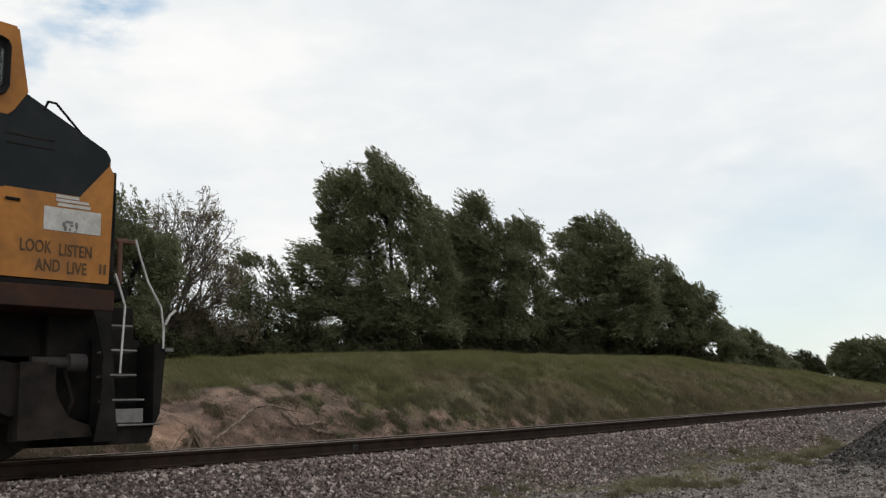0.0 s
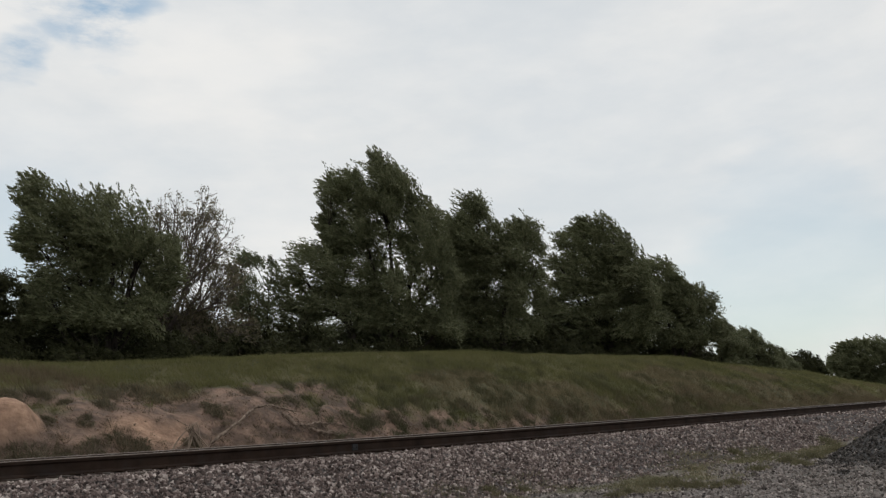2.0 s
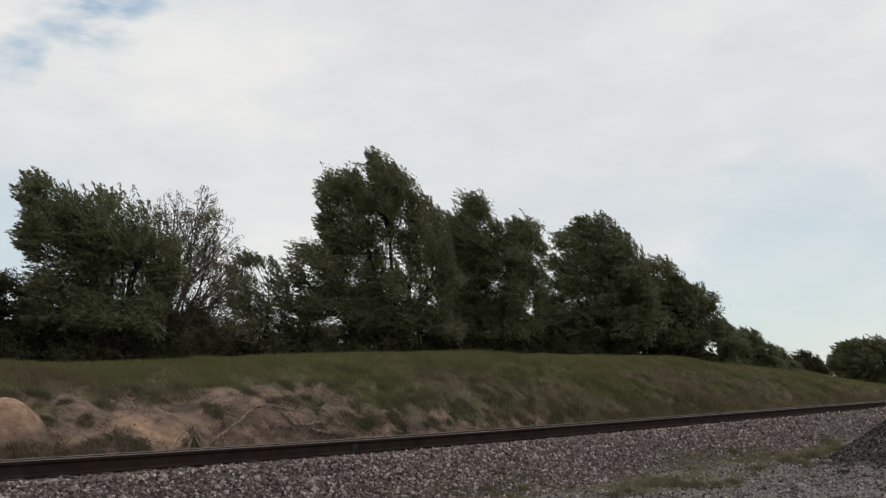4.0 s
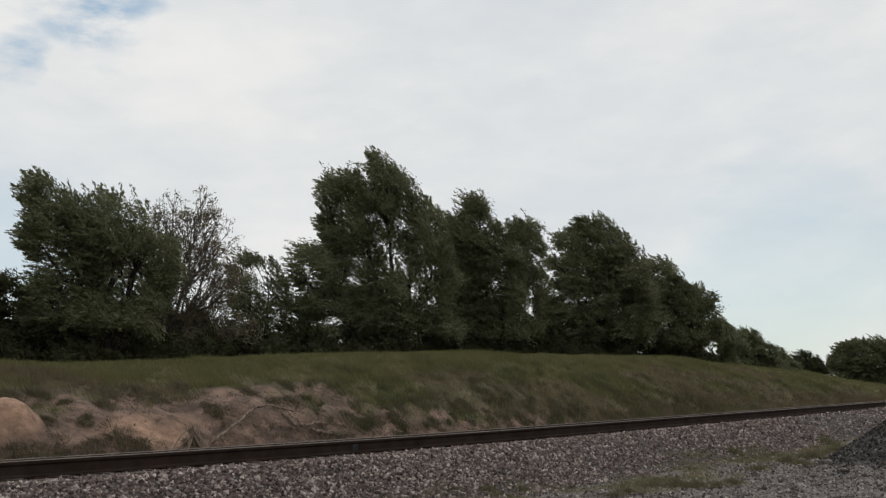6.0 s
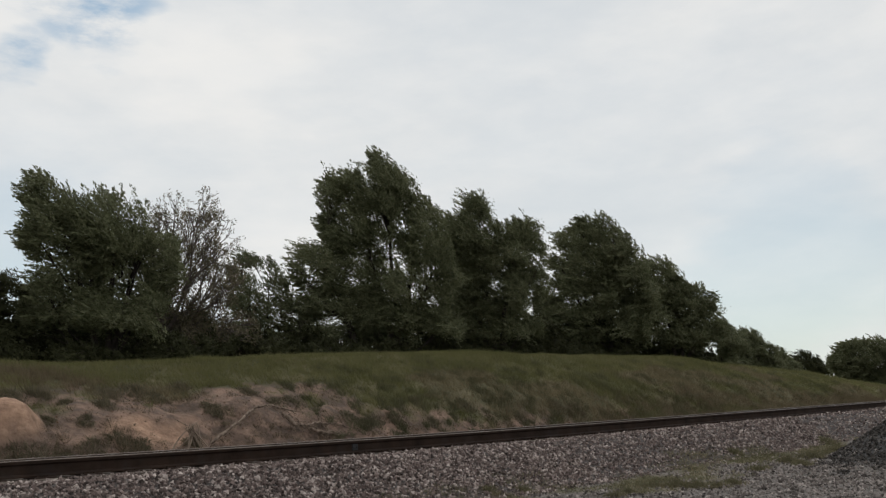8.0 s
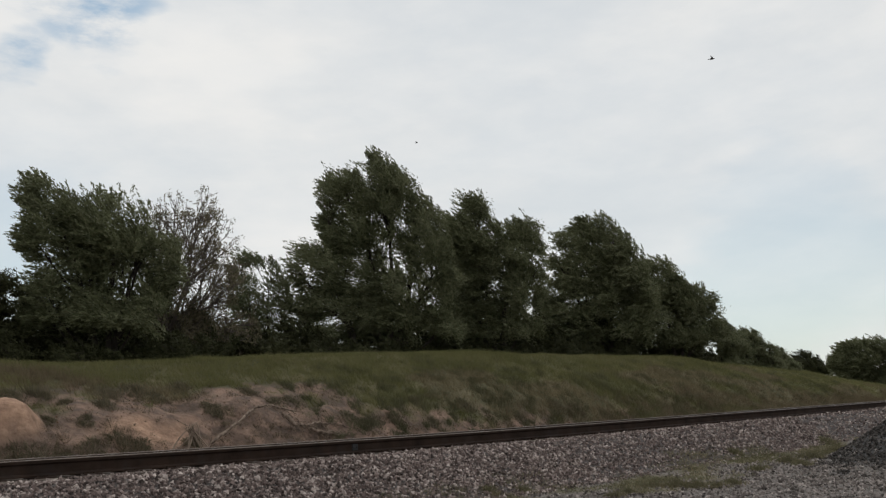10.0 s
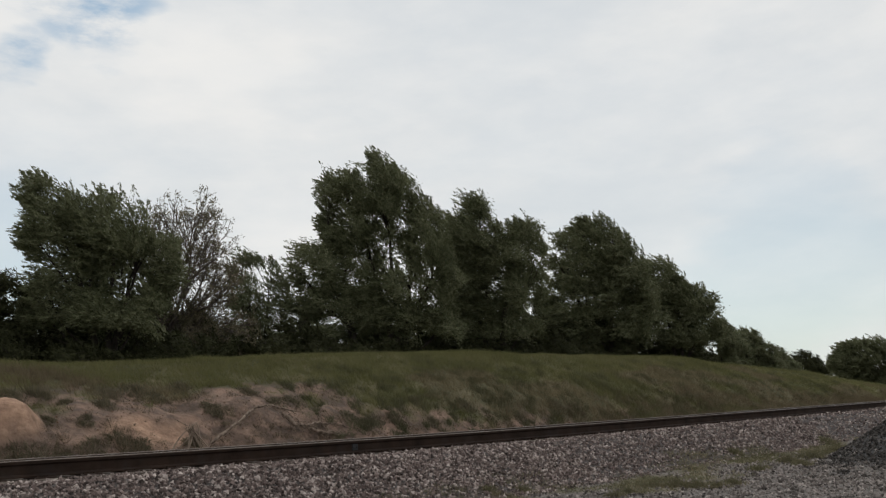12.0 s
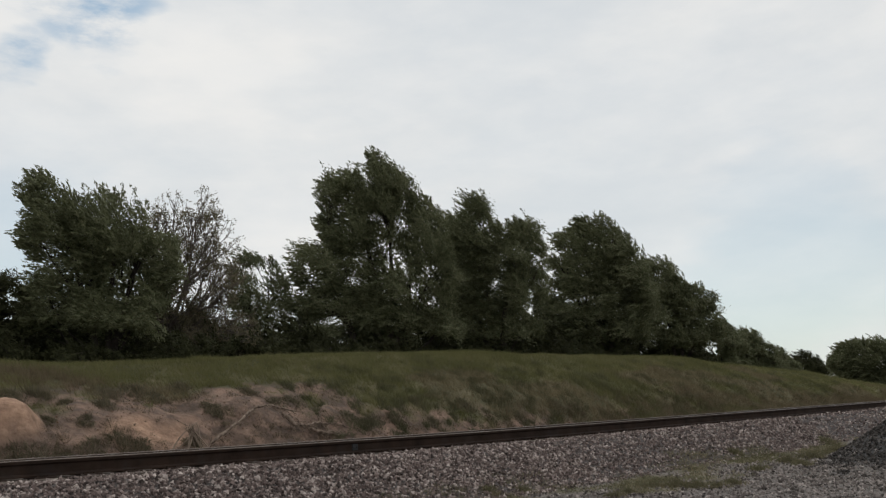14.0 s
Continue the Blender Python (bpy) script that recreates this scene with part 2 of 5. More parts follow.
def mesh_from_arrays(name, verts, faces, mats, index=None, smooth=False):
    """A mesh from an (n, 3) array and an (m, 3 or 4) array of corners."""
    me = bpy.data.meshes.new(name)
    verts, faces = np.asarray(verts, dtype=np.float32), np.asarray(faces, dtype=np.int32)
    k = faces.shape[1]
    me.vertices.add(len(verts))
    me.vertices.foreach_set("co", verts.ravel())
    me.loops.add(faces.size)
    me.loops.foreach_set("vertex_index", faces.ravel())
    me.polygons.add(len(faces))
    me.polygons.foreach_set("loop_start", np.arange(0, faces.size, k, dtype=np.int32))
    for m in mats:
        me.materials.append(m)
    if index is not None:
        me.polygons.foreach_set("material_index", np.asarray(index, dtype=np.int32))
    me.polygons.foreach_set("use_smooth", np.full(len(faces), smooth))
    me.update(calc_edges=True)
    return me


def empty(name, m=None):
    ob = new(name)
    ob.empty_display_size = 0.2
    if m is not None:
        ob.matrix_basis = m
    return ob


def part(name, bm, mat, parent, label="", m=None, smooth=False):
    """Links a bmesh as one mesh object under a thing or a part."""
    me = bpy.data.meshes.new(name)
    for f in bm.faces:
        f.smooth = smooth
    bm.to_mesh(me)
    bm.free()
    for x in (mat if isinstance(mat, (list, tuple)) else [mat]):
        me.materials.append(x)
    return part_mesh(name, me, parent, label, m)


def part_mesh(name, me, parent, label="", m=None):
    ob = new(name, me)
    ob.parent = parent
    if m is not None:
        ob.matrix_basis = m
    return tagged(ob, label)


def box(bm, x0, x1, y0, y1, z0, z1, bevel=0.0):
    got = bmesh.ops.create_cube(bm, size=1.0, matrix=Matrix.LocRotScale(((x0 + x1) / 2, (y0 + y1) / 2, (z0 + z1) / 2), None, (abs(x1 - x0), abs(y1 - y0), abs(z1 - z0))))
    if bevel:
        edges = list({e for v in got["verts"] for e in v.link_edges})
        bmesh.ops.bevel(bm, geom=edges, offset=bevel, segments=2, affect="EDGES", profile=0.5)
    return bm


def cyl(bm, a, b, r, sides=16, r2=None):
    a, b = Vector(a), Vector(b)
    d = b - a
    turn = d.to_track_quat("Z", "Y").to_matrix().to_4x4()
    bmesh.ops.create_cone(bm, cap_ends=True, segments=sides, radius1=r, radius2=r if r2 is None else r2, depth=d.length, matrix=Matrix.Translation((a + b) / 2) @ turn)
    return bm


def pipe(bm, points, r, sides=8):
    """A bent tube through points."""
    for a, b in zip(points, points[1:]):
        cyl(bm, a, b, r, sides)
    for p in points[1:-1]:
        bmesh.ops.create_icosphere(bm, subdivisions=1, radius=r * 1.03, matrix=Matrix.Translation(p))
    return bm


def prism(bm, outline, y0, y1):
    """A side outline of (x, z) pulled from y0 to y1."""
    a = [bm.verts.new((x, y0, z)) for x, z in outline]
    b = [bm.verts.new((x, y1, z)) for x, z in outline]
    n = len(a)
    bm.faces.new(a)
    bm.faces.new(b[::-1])
    for i in range(n):
        bm.faces.new((a[i], b[i], b[(i + 1) % n], a[(i + 1) % n]))
    bmesh.ops.recalc_face_normals(bm, faces=bm.faces)
    return bm


def tube_arrays(points, radii, sides=6):
    """Vertices and quads of a tapered tube."""
    pts = np.asarray(points, float)
    tang = np.gradient(pts, axis=0)
    tang /= np.linalg.norm(tang, axis=1)[:, None] + 1e-9
    ref = np.array([0.31, 0.95, 0.07])
    u = np.cross(tang, ref)
    u /= np.linalg.norm(u, axis=1)[:, None] + 1e-9
    v = np.cross(tang, u)
    ang = np.linspace(0, 2 * np.pi, sides, endpoint=False)
    ring = pts[:, None, :] + np.asarray(radii)[:, None, None] * (np.cos(ang)[None, :, None] * u[:, None, :] + np.sin(ang)[None, :, None] * v[:, None, :])
    n = len(pts)
    faces = [(i * sides + k, i * sides + (k + 1) % sides, (i + 1) * sides + (k + 1) % sides, (i + 1) * sides + k) for i in range(n - 1) for k in range(sides)]
    return ring.reshape(-1, 3), np.array(faces)


class Tubes:
    """Gathers tapered tubes into one mesh."""
    def __init__(self):
        self.v, self.f, self.n = [], [], 0

    def add(self, points, radii, sides=6):
        v, f = tube_arrays(points, radii, sides)
        self.v.append(v)
        self.f.append(f + self.n)
        self.n += len(v)

    def mesh(self, name, mat):
        return mesh_from_arrays(name, np.concatenate(self.v), np.concatenate(self.f), [mat], smooth=True)


# ---- ground ----
def rail_rise(x):
    """The line climbs gently to one side."""
    return 0.0115 * 2.0 * np.log1p(np.exp(np.clip((x - 9.0) / 2.0, -30, 30)))


CREST_X = [-300, -30, 6, 8.6, 10.3, 12.6, 21, 32.5, 45, 50, 60, 90, 400]
CREST_Z = [1.0, 1.5, 1.74, 1.70, 1.82, 1.99, 2.27, 2.36, 1.9, 1.42, 0.75, 0.2, 0.0]


def ground_height(x, y):
    x, y = np.asarray(x, float), np.asarray(y, float)
    rise = rail_rise(np.minimum(x, 60))
    near = np.interp(y, [-400, -60, -10, -5, -2.3, -1.95, -0.8, -0.34, -0.12, 1.8, 2.4, 3.1, 3.6], [-1.6, -1.4, -1.15, -1.02, -0.89, -0.83, -0.25, -0.228, -0.262, -0.25, -0.26, -0.52, -0.5])
    z = near + rise * np.interp(y, [-12, -2, 0, 3], [0.6, 1.5, 1.0, 1.0])
    # bank of the cutting
    crest = np.interp(x, CREST_X, CREST_Z)
    t = (y - 3.5) / np.interp(x, [-10, 15, 40, 60], [4.5, 4.5, 4.5, 3.0])
    shape = np.interp(t, [0, 0.12, 0.34, 0.5, 1.0, 1.6, 8, 100], [0, 0.13, 0.46, 0.62, 1.0, 1.04, 1.0, 0.9])
    bank = -0.5 + rise + (crest + 0.5 - rise) * shape
    z = np.where(y > 3.5, bank, z)
    # eroded scarp and lumps
    left = np.interp(x, [3, 6, 12, 15], [1, 1, 1, 0.35]) * np.interp(y, [3.4, 4.0, 5.6, 6.6], [0, 1, 1, 0.15])
    z = z + left * 0.5 * (fractal(x * 1.1, y * 1.3, 3) - 0.47)
    rough = np.interp(y, [3.4, 4.2, 9, 30], [0, 1, 1, 3])
    z = z + rough * 0.16 * (fractal(x * 0.55, y * 0.55, 11) - 0.47)
    z = z - 0.2 * np.exp(-(((x - 11.4) / 0.9) ** 2 + ((y - 4.4) / 0.6) ** 2))
    # sand heap on the bank
    dome = 1 - ((x - 5.38) / 0.56) ** 2 - ((y - 5.02) / 0.54) ** 2
    z = np.maximum(z, np.where(dome > 0, 0.42 + 0.52 * np.clip(dome, 0, 1) ** 0.62, -9))
    # heap of dark gravel beside the track
    d = np.hypot((x - 19.6) / 4.4, (y + 5.7) / 2.8)
    z = z + 2.1 * np.clip(1 - d, 0, 1) ** 1.2 * (0.85 + 0.3 * fractal(x * 1.5, y * 1.5, 21))
    near_rough = np.interp(y, [-12, -2.3, -2.0, -1.9], [1, 1, 0.3, 0])
    return z + near_rough * 0.10 * (fractal(x * 0.9, y * 0.9, 17) - 0.47)


def heap_mask(x, y):
    return np.clip((1.12 - np.hypot((x - 19.6) / 4.4, (y + 5.7) / 2.8)) * 5 + (fractal(x * 2, y * 2, 5) - 0.47) * 3, 0, 1)


def dirt_mask(x, y):
    """Bare reddish dirt on the lower bank."""
    top = np.interp(x, [-30, 4, 6.5, 9, 12.2, 14, 17, 21, 24, 30], [5.5, 5.85, 6.25, 6.25, 6.0, 5.0, 4.7, 4.2, 3.8, 3.6])
    n = (fractal(x * 2.1, y * 2.6, 31, 5) - 0.47)
    return np.clip((top - y) * 1.6 + n * 4.5 + 0.2, 0, 1) * (y > 3.0)


def sand_mask(x, y):
    """Fresh sand on the heap and in a washed-out hollow."""
    n = fractal(x * 2.2, y * 2.2, 51) - 0.47
    a = 1.08 - np.hypot((x - 5.38) / 0.56, (y - 5.02) / 0.54)
    b = 0.8 - np.hypot((x - 7.9) / 1.3, (y - 4.75) / 0.5)
    return np.clip(np.maximum(a * 9.0, b * 1.3 + n * 1.6) + n * 0.5, 0, 1)


def strip_mask(x, y):
    """Weedy strip at the foot of the ballast."""
    c = np.interp(x, [0, 8, 12, 16, 22, 40], [-2.2, -2.2, -2.35, -2.35, -2.0, -2.0])
    n = fractal(x * 0.8, y * 1.2, 41) - 0.47
    return np.clip(0.82 - np.abs(y - c) * 1.7 + n * 6.0, 0, 1) * np.clip((x - 6.0) * 0.4, 0, 1)


def axis(*runs):
    out = []
    for a, b, step in runs:
        out.extend(np.arange(a, b, step))
    return np.array(out + [runs[-1][1]])


def build_ground():
    xs = axis((-420, -40, 20), (-40, -2, 2), (-2, 30, 0.16), (30, 62, 0.5), (62, 120, 4), (120, 900, 40))
    ys = axis((-500, -40, 40), (-40, -12, 2), (-12, -2.4, 0.3), (-2.4, 3.4, 0.2), (3.4, 8.6, 0.13), (8.6, 20, 0.8), (20, 60, 5), (60, 900, 60))
    gx, gy = np.meshgrid(xs, ys, indexing="ij")
    gz = ground_height(gx, gy)
    nx, ny = gx.shape
    i = np.arange(nx * ny).reshape(nx, ny)
    faces = np.stack([i[:-1, :-1], i[1:, :-1], i[1:, 1:], i[:-1, 1:]], -1).reshape(-1, 4)
    me = mesh_from_arrays("ground", np.stack([gx, gy, gz], -1).reshape(-1, 3), faces, [ground_material()], smooth=True)
    for name, values in (("dirt", dirt_mask(gx, gy)), ("heap", heap_mask(gx, gy)), ("bed", ((gy > -2.1) & (gy < 3.0)) * 1.0),
                         ("weeds", strip_mask(gx, gy)), ("sand", sand_mask(gx, gy)), ("grass", np.clip((gy - 3.2) * 2, 0, 1))):
        me.attributes.new(name, "FLOAT", "POINT").data.foreach_set("value", values.ravel().astype(np.float32))
    return tagged(new("ground", me), "grassy cutting bank with bare reddish dirt beside a gravel track bed", "ground", kind="structure")


def ground_material():
    m = bpy.data.materials.new("ground_soil")
    m.use_nodes = True
    nd, ln = m.node_tree.nodes, m.node_tree.links
    bsdf = nd["Principled BSDF"]
    bsdf.inputs["Roughness"].default_value = 0.95
    co = nd.new("ShaderNodeTexCoord").outputs["Object"]

    def tone(colours, scale, detail=8.0, lo=0.35, hi=0.65):
        n = nd.new("ShaderNodeTexNoise")
        n.inputs["Scale"].default_value, n.inputs["Detail"].default_value = scale, detail
        ln.new(co, n.inputs["Vector"])
        r = nd.new("ShaderNodeValToRGB")
        r.color_ramp.elements[0].position, r.color_ramp.elements[1].position = lo, hi
        r.color_ramp.elements[0].color, r.color_ramp.elements[1].color = (*colours[0], 1), (*colours[-1], 1)
        if len(colours) == 3:
            r.color_ramp.elements.new((lo + hi) / 2).color = (*colours[1], 1)
        ln.new(n.outputs["Fac"], r.inputs[0])
        return r.outputs[0]

    def cells(colours, scale):
        v = nd.new("ShaderNodeTexVoronoi")
        v.inputs["Scale"].default_value = scale
        ln.new(co, v.inputs["Vector"])
        s = nd.new("ShaderNodeSeparateColor")
        ln.new(v.outputs["Color"], s.inputs[0])
        r = nd.new("ShaderNodeValToRGB")
        r.color_ramp.elements[0].color, r.color_ramp.elements[1].color = (*colours[0], 1), (*colours[-1], 1)
        r.color_ramp.elements.new(0.5).color = (*colours[1], 1)
        ln.new(s.outputs[0], r.inputs[0])
        return r.outputs[0]

    def blend(a, b, mask):
        at = nd.new("ShaderNodeAttribute")
        at.attribute_name = mask
        x = nd.new("ShaderNodeMix")
        x.data_type = "RGBA"
        ln.new(at.outputs["Fac"], x.inputs[0])
        ln.new(a, x.inputs[6])
        ln.new(b, x.inputs[7])
        return x.outputs[2]

    base = cells([(0.06, 0.052, 0.047), (0.115, 0.1, 0.091), (0.2, 0.175, 0.158)], 30)
    colour = blend(base, tone([(0.10, 0.095, 0.05), (0.14, 0.12, 0.07), (0.19, 0.155, 0.1)], 3.0), "weeds")
    colour = blend(colour, cells([(0.03, 0.026, 0.025), (0.06, 0.05, 0.047), (0.11, 0.09, 0.085)], 22), "bed")
    colour = blend(colour, cells([(0.015, 0.015, 0.016), (0.035, 0.034, 0.035), (0.07, 0.068, 0.068)], 18), "heap")
    colour = blend(colour, tone([(0.072, 0.071, 0.036), (0.104, 0.096, 0.049), (0.148, 0.124, 0.07)], 1.3), "grass")
    colour = blend(colour, tone([(0.075, 0.05, 0.037), (0.14, 0.092, 0.068), (0.24, 0.155, 0.115)], 3.2), "dirt")
    colour = blend(colour, tone([(0.24, 0.145, 0.097), (0.345, 0.213, 0.142), (0.44, 0.28, 0.19)], 5.0), "sand")
    ln.new(colour, bsdf.inputs["Base Color"])
    b = nd.new("ShaderNodeBump")
    b.inputs["Strength"].default_value, b.inputs["Distance"].default_value = 0.9, 0.07
    n = nd.new("ShaderNodeTexNoise")
    n.inputs["Scale"].default_value, n.inputs["Detail"].default_value = 8, 9
    ln.new(co, n.inputs["Vector"])
    ln.new(n.outputs["Fac"], b.inputs["Height"])
    ln.new(b.outputs[0], bsdf.inputs["Normal"])
    return m


build_ground()


# ---- railway track ----
RAIL_Y = (0.0, 1.51)
RAIL_PROFILE = [(-0.075, -0.186), (0.075, -0.186), (0.075, -0.172), (0.012, -0.150), (0.009, -0.060), (0.034, -0.042), (0.037, -0.012), (0.028, -0.001),
                (-0.028, -0.001), (-0.037, -0.012), (-0.034, -0.042), (-0.009, -0.060), (-0.012, -0.150), (-0.075, -0.172)]


def rail_mesh(y):
    xs = axis((-260, -20, 20), (-20, 60, 1.0), (60, 300, 10))
    prof = np.array(RAIL_PROFILE)
    k = len(prof)
    v = np.zeros((len(xs), k, 3))
    v[:, :, 0] = xs[:, None]
    v[:, :, 1] = y + prof[None, :, 0]
    v[:, :, 2] = rail_rise(np.minimum(xs, 60))[:, None] + prof[None, :, 1]
    f, mi = [], []
    for i in range(len(xs) - 1):
        for j in range(k):
            f.append((i * k + j, (i + 1) * k + j, (i + 1) * k + (j + 1) % k, i * k + (j + 1) % k))
            mi.append(1 if j == 7 else 2 if j == 8 else 0)
    return mesh_from_arrays("rail", v.reshape(-1, 3), np.array(f), [M_RAIL, M_RAILHEAD, M_RAILEDGE], mi)


def build_track():
    track = tagged(empty("railway_track"), "rusty steel rails on dark wooden ties in stone ballast", "railway track", kind="structure")
    for y in RAIL_Y:
        part_mesh("rail", rail_mesh(y), track, "rusty rail with a worn bright head")
    rng = random.Random(4)
    bm = box(bmesh.new(), -0.115, 0.115, -1.3, 1.3, -0.18, 0, 0.012)
    tie_me = bpy.data.meshes.new("tie")
    bm.to_mesh(tie_me)
    bm.free()
    tie_me.materials.append(M_TIE)
    bm = box(bmesh.new(), -0.1, 0.1, -0.19, 0.19, 0, 0.016)
    for sx in (-0.06, 0.06):
        for sy in (-0.1, 0.1):
            box(bm, sx - 0.012, sx + 0.012, sy - 0.012, sy + 0.012, 0.016, 0.034)
    plate_me = bpy.data.meshes.new("tie_plate")
    bm.to_mesh(plate_me)
    bm.free()
    plate_me.materials.append(M_RAIL)
    rest = bmesh.new()
    for i in range(-500, 560):
        x = i * 0.5 + rng.uniform(-0.03, 0.03)
        z = float(rail_rise(min(x, 60))) - 0.202
        m = pose(x, 0.755 + rng.uniform(-0.04, 0.04), z, 0, 0, rng.uniform(-1.5, 1.5))
        if -20 <= i < 130:
            part_mesh("tie", tie_me, track, m=m)
            for y in RAIL_Y:
                part_mesh("tie_plate", plate_me, track, m=pose(x, y, z))
        else:
            bmesh.ops.create_cube(rest, size=1.0, matrix=m @ Matrix.LocRotScale((0, 0, -0.09), None, (0.23, 2.6, 0.18)))
    tagged(part("far_ties", rest, M_TIE, track), kind="stuff")
    # bond plate welded to the web of the near rail
    xj = 8.45
    zj = float(rail_rise(xj))
    bm = box(bmesh.new(), xj - 0.05, xj + 0.05, -0.03, -0.008, zj - 0.15, zj - 0.055, 0.006)
    for xx in (xj - 0.028, xj + 0.028):
        cyl(bm, (xx, -0.045, zj - 0.105), (xx, -0.028, zj - 0.105), 0.014, 6)
    part("bond_plate", bm, M_BOND, track, "grey bond plate on the rail web")
    return track


build_track()


# ---- locomotive: its nose end leads to the rear, and it rolls away ----
WHEELSETS = []


def build_locomotive():
    loco = tagged(empty("locomotive"), "yellow and slate diesel locomotive with wide nose on the track", "locomotive")
    yc, hw = 0.755, 1.50
    y0, y1 = yc - hw, yc + hw
    # nose: upper part slate, lower part yellow, cut along the paint's own edges
    bm = bmesh.new()
    prism(bm, [(3.20, 1.86), (4.35, 1.86), (4.39, 3.33), (4.34, 3.42), (3.38, 3.92), (3.20, 3.92)], y0, y1)
    bmesh.ops.bevel(bm, geom=[e for e in bm.edges if abs(e.verts[0].co.y - e.verts[1].co.y) < 0.01 and min(v.co.z for v in e.verts) > 1.9], offset=0.11, segments=3, affect="EDGES")
    for co, no in (((0, 0, 2.80), (0, 0, 1)), ((4.00, 0, 2.80), (0.785, 0, -0.62))):
        bmesh.ops.bisect_plane(bm, geom=bm.verts[:] + bm.edges[:] + bm.faces[:], plane_co=co, plane_no=no)
    for f in bm.faces:
        c = f.calc_center_median()
        f.material_index = 1 if c.z > 2.80 and (c.x - 4.00) * 0.785 - (c.z - 2.80) * 0.62 < 0 else 0
    nose = part("nose", bm, [M_YELLOW, M_SLATE], loco, "yellow nose with a slate upper band")
    bm = bmesh.new()
    for k in range(2):
        box(bm, 2.95, 3.70, y0 - 0.006, y0 + 0.02, 3.37 - 0.10 * k, 3.385 - 0.10 * k)
    part("seam", bm, M_TRUCK, nose)
    bm = box(bmesh.new(), 3.22, 3.37, y0 - 0.02, y0 + 0.02, 2.655, 2.685, 0.004)
    part("door_seam", bm, M_STEEL_DARK, nose)
    bm = box(bmesh.new(), 4.36, 4.41, yc - 0.42, yc + 0.42, 1.95, 3.15, 0.02)
    part("nose_door", bm, M_YELLOW, nose)
    bm = box(bmesh.new(), 4.345, 4.43, y0 + 0.03, y0 + 0.10, 1.88, 3.16, 0.015)
    part("corner_strip", bm, M_STEEL_DARK, nose, "dark corner strip")
    for ys in (yc - 0.35, yc + 0.35):
        bm = pipe(bmesh.new(), [(4.54, ys, 1.80), (4.54, ys, 2.92)], 0.028)
        part("gate_post", bm, M_RED, loco, "dull red end gate post")
    for yl in (yc - 0.13, yc + 0.13):
        bm = cyl(bmesh.new(), (4.36, yl, 3.22), (4.43, yl, 3.22), 0.095, 20)
        lamp = part("headlight", bm, M_STEEL_DARK, nose)
        part("lens", cyl(bmesh.new(), (4.425, yl, 3.22), (4.438, yl, 3.22), 0.08, 20), M_GLASS, lamp)
    for yl in (yc - 1.1, yc + 1.1):
        bm = cyl(bmesh.new(), (5.0, yl, 1.05), (5.10, yl, 1.05), 0.09, 16)
        lamp = part("ditch_light", bm, M_STEEL_DARK, loco)
        part("lens", cyl(bmesh.new(), (5.095, yl, 1.05), (5.11, yl, 1.05), 0.075, 16), M_GLASS, lamp)
    for yl in (yc - 0.35, yc - 0.5, yc + 0.4):
        bm = pipe(bmesh.new(), [(5.04, yl, 0.95), (5.16, yl, 0.88), (5.18, yl, 0.62), (5.12, yl, 0.48)], 0.025)
        part("air_hose", bm, M_RUBBER, loco)
    pipe(bm := bmesh.new(), [(3.62, y0 + 0.12, 3.74), (3.66, y0 + 0.12, 3.86), (3.75, y0 + 0.12, 3.86), (4.05, y0 + 0.12, 3.56)], 0.014)
    part("grab_rail", bm, M_STEEL_DARK, nose)
    # placard, two strips above it, lettering
    bm = bmesh.new()
    box(bm, 3.62, 4.24, y0 - 0.007, y0 + 0.01, 2.39, 2.645)
    placard = part("placard", bm, M_WHITE, nose, "worn white placard")
    bm = bmesh.new()
    for x0, x1, z0, z1 in ((3.74, 3.99, 2.755, 2.79), (3.74, 4.10, 2.715, 2.745), (3.76, 4.12, 2.665, 2.70)):
        box(bm, x0, x1, y0 - 0.007, y0 + 0.01, z0, z1)
    part("strip", bm, M_WHITE, nose, "worn white strips")
    bm = bmesh.new()
    for x0, x1, z0, z1 in ((3.82, 3.85, 2.44, 2.49), (3.835, 3.865, 2.40, 2.45), (3.85, 3.93, 2.485, 2.51), (3.90, 3.935, 2.45, 2.475), (3.89, 3.91, 2.40, 2.43), (3.955, 3.985, 2.45, 2.50), (3.965, 3.98, 2.42, 2.45), (3.95, 3.97, 2.395, 2.41)):
        box(bm, x0, x1, y0 - 0.011, y0, z0, z1)
    part("emblem", bm, M_GREYPART, placard)
    for word, x, z in (("LOOK", 3.385, 2.14), ("LISTEN", 3.79, 2.125), ("AND", 3.555, 1.945), ("LIVE", 3.88, 1.935)):
        cu = bpy.data.curves.new("lettering", "FONT")
        cu.body, cu.size, cu.extrude, cu.space_character, cu.offset = word, 0.185, 0.002, 1.05, 0.003
        tmp = new("lettering_tmp", cu)
        me = bpy.data.meshes.new_from_object(tmp.evaluated_get(bpy.context.evaluated_depsgraph_get()))
        bpy.data.objects.remove(tmp)
        me.materials.clear()
        me.materials.append(M_LETTER)
        part_mesh("lettering", me, nose, "dark lettering", pose(x, y0 - 0.005, z, 90, 0, 0) @ Matrix.Diagonal((0.62, 1, 1, 1)))
    bm = bmesh.new()
    for x in (4.24, 4.29):
        box(bm, x, x + 0.025, y0 - 0.006, y0 + 0.01, 1.96, 2.07)
    part("mark", bm, M_LETTER, nose)
    # cab
    bm = bmesh.new()
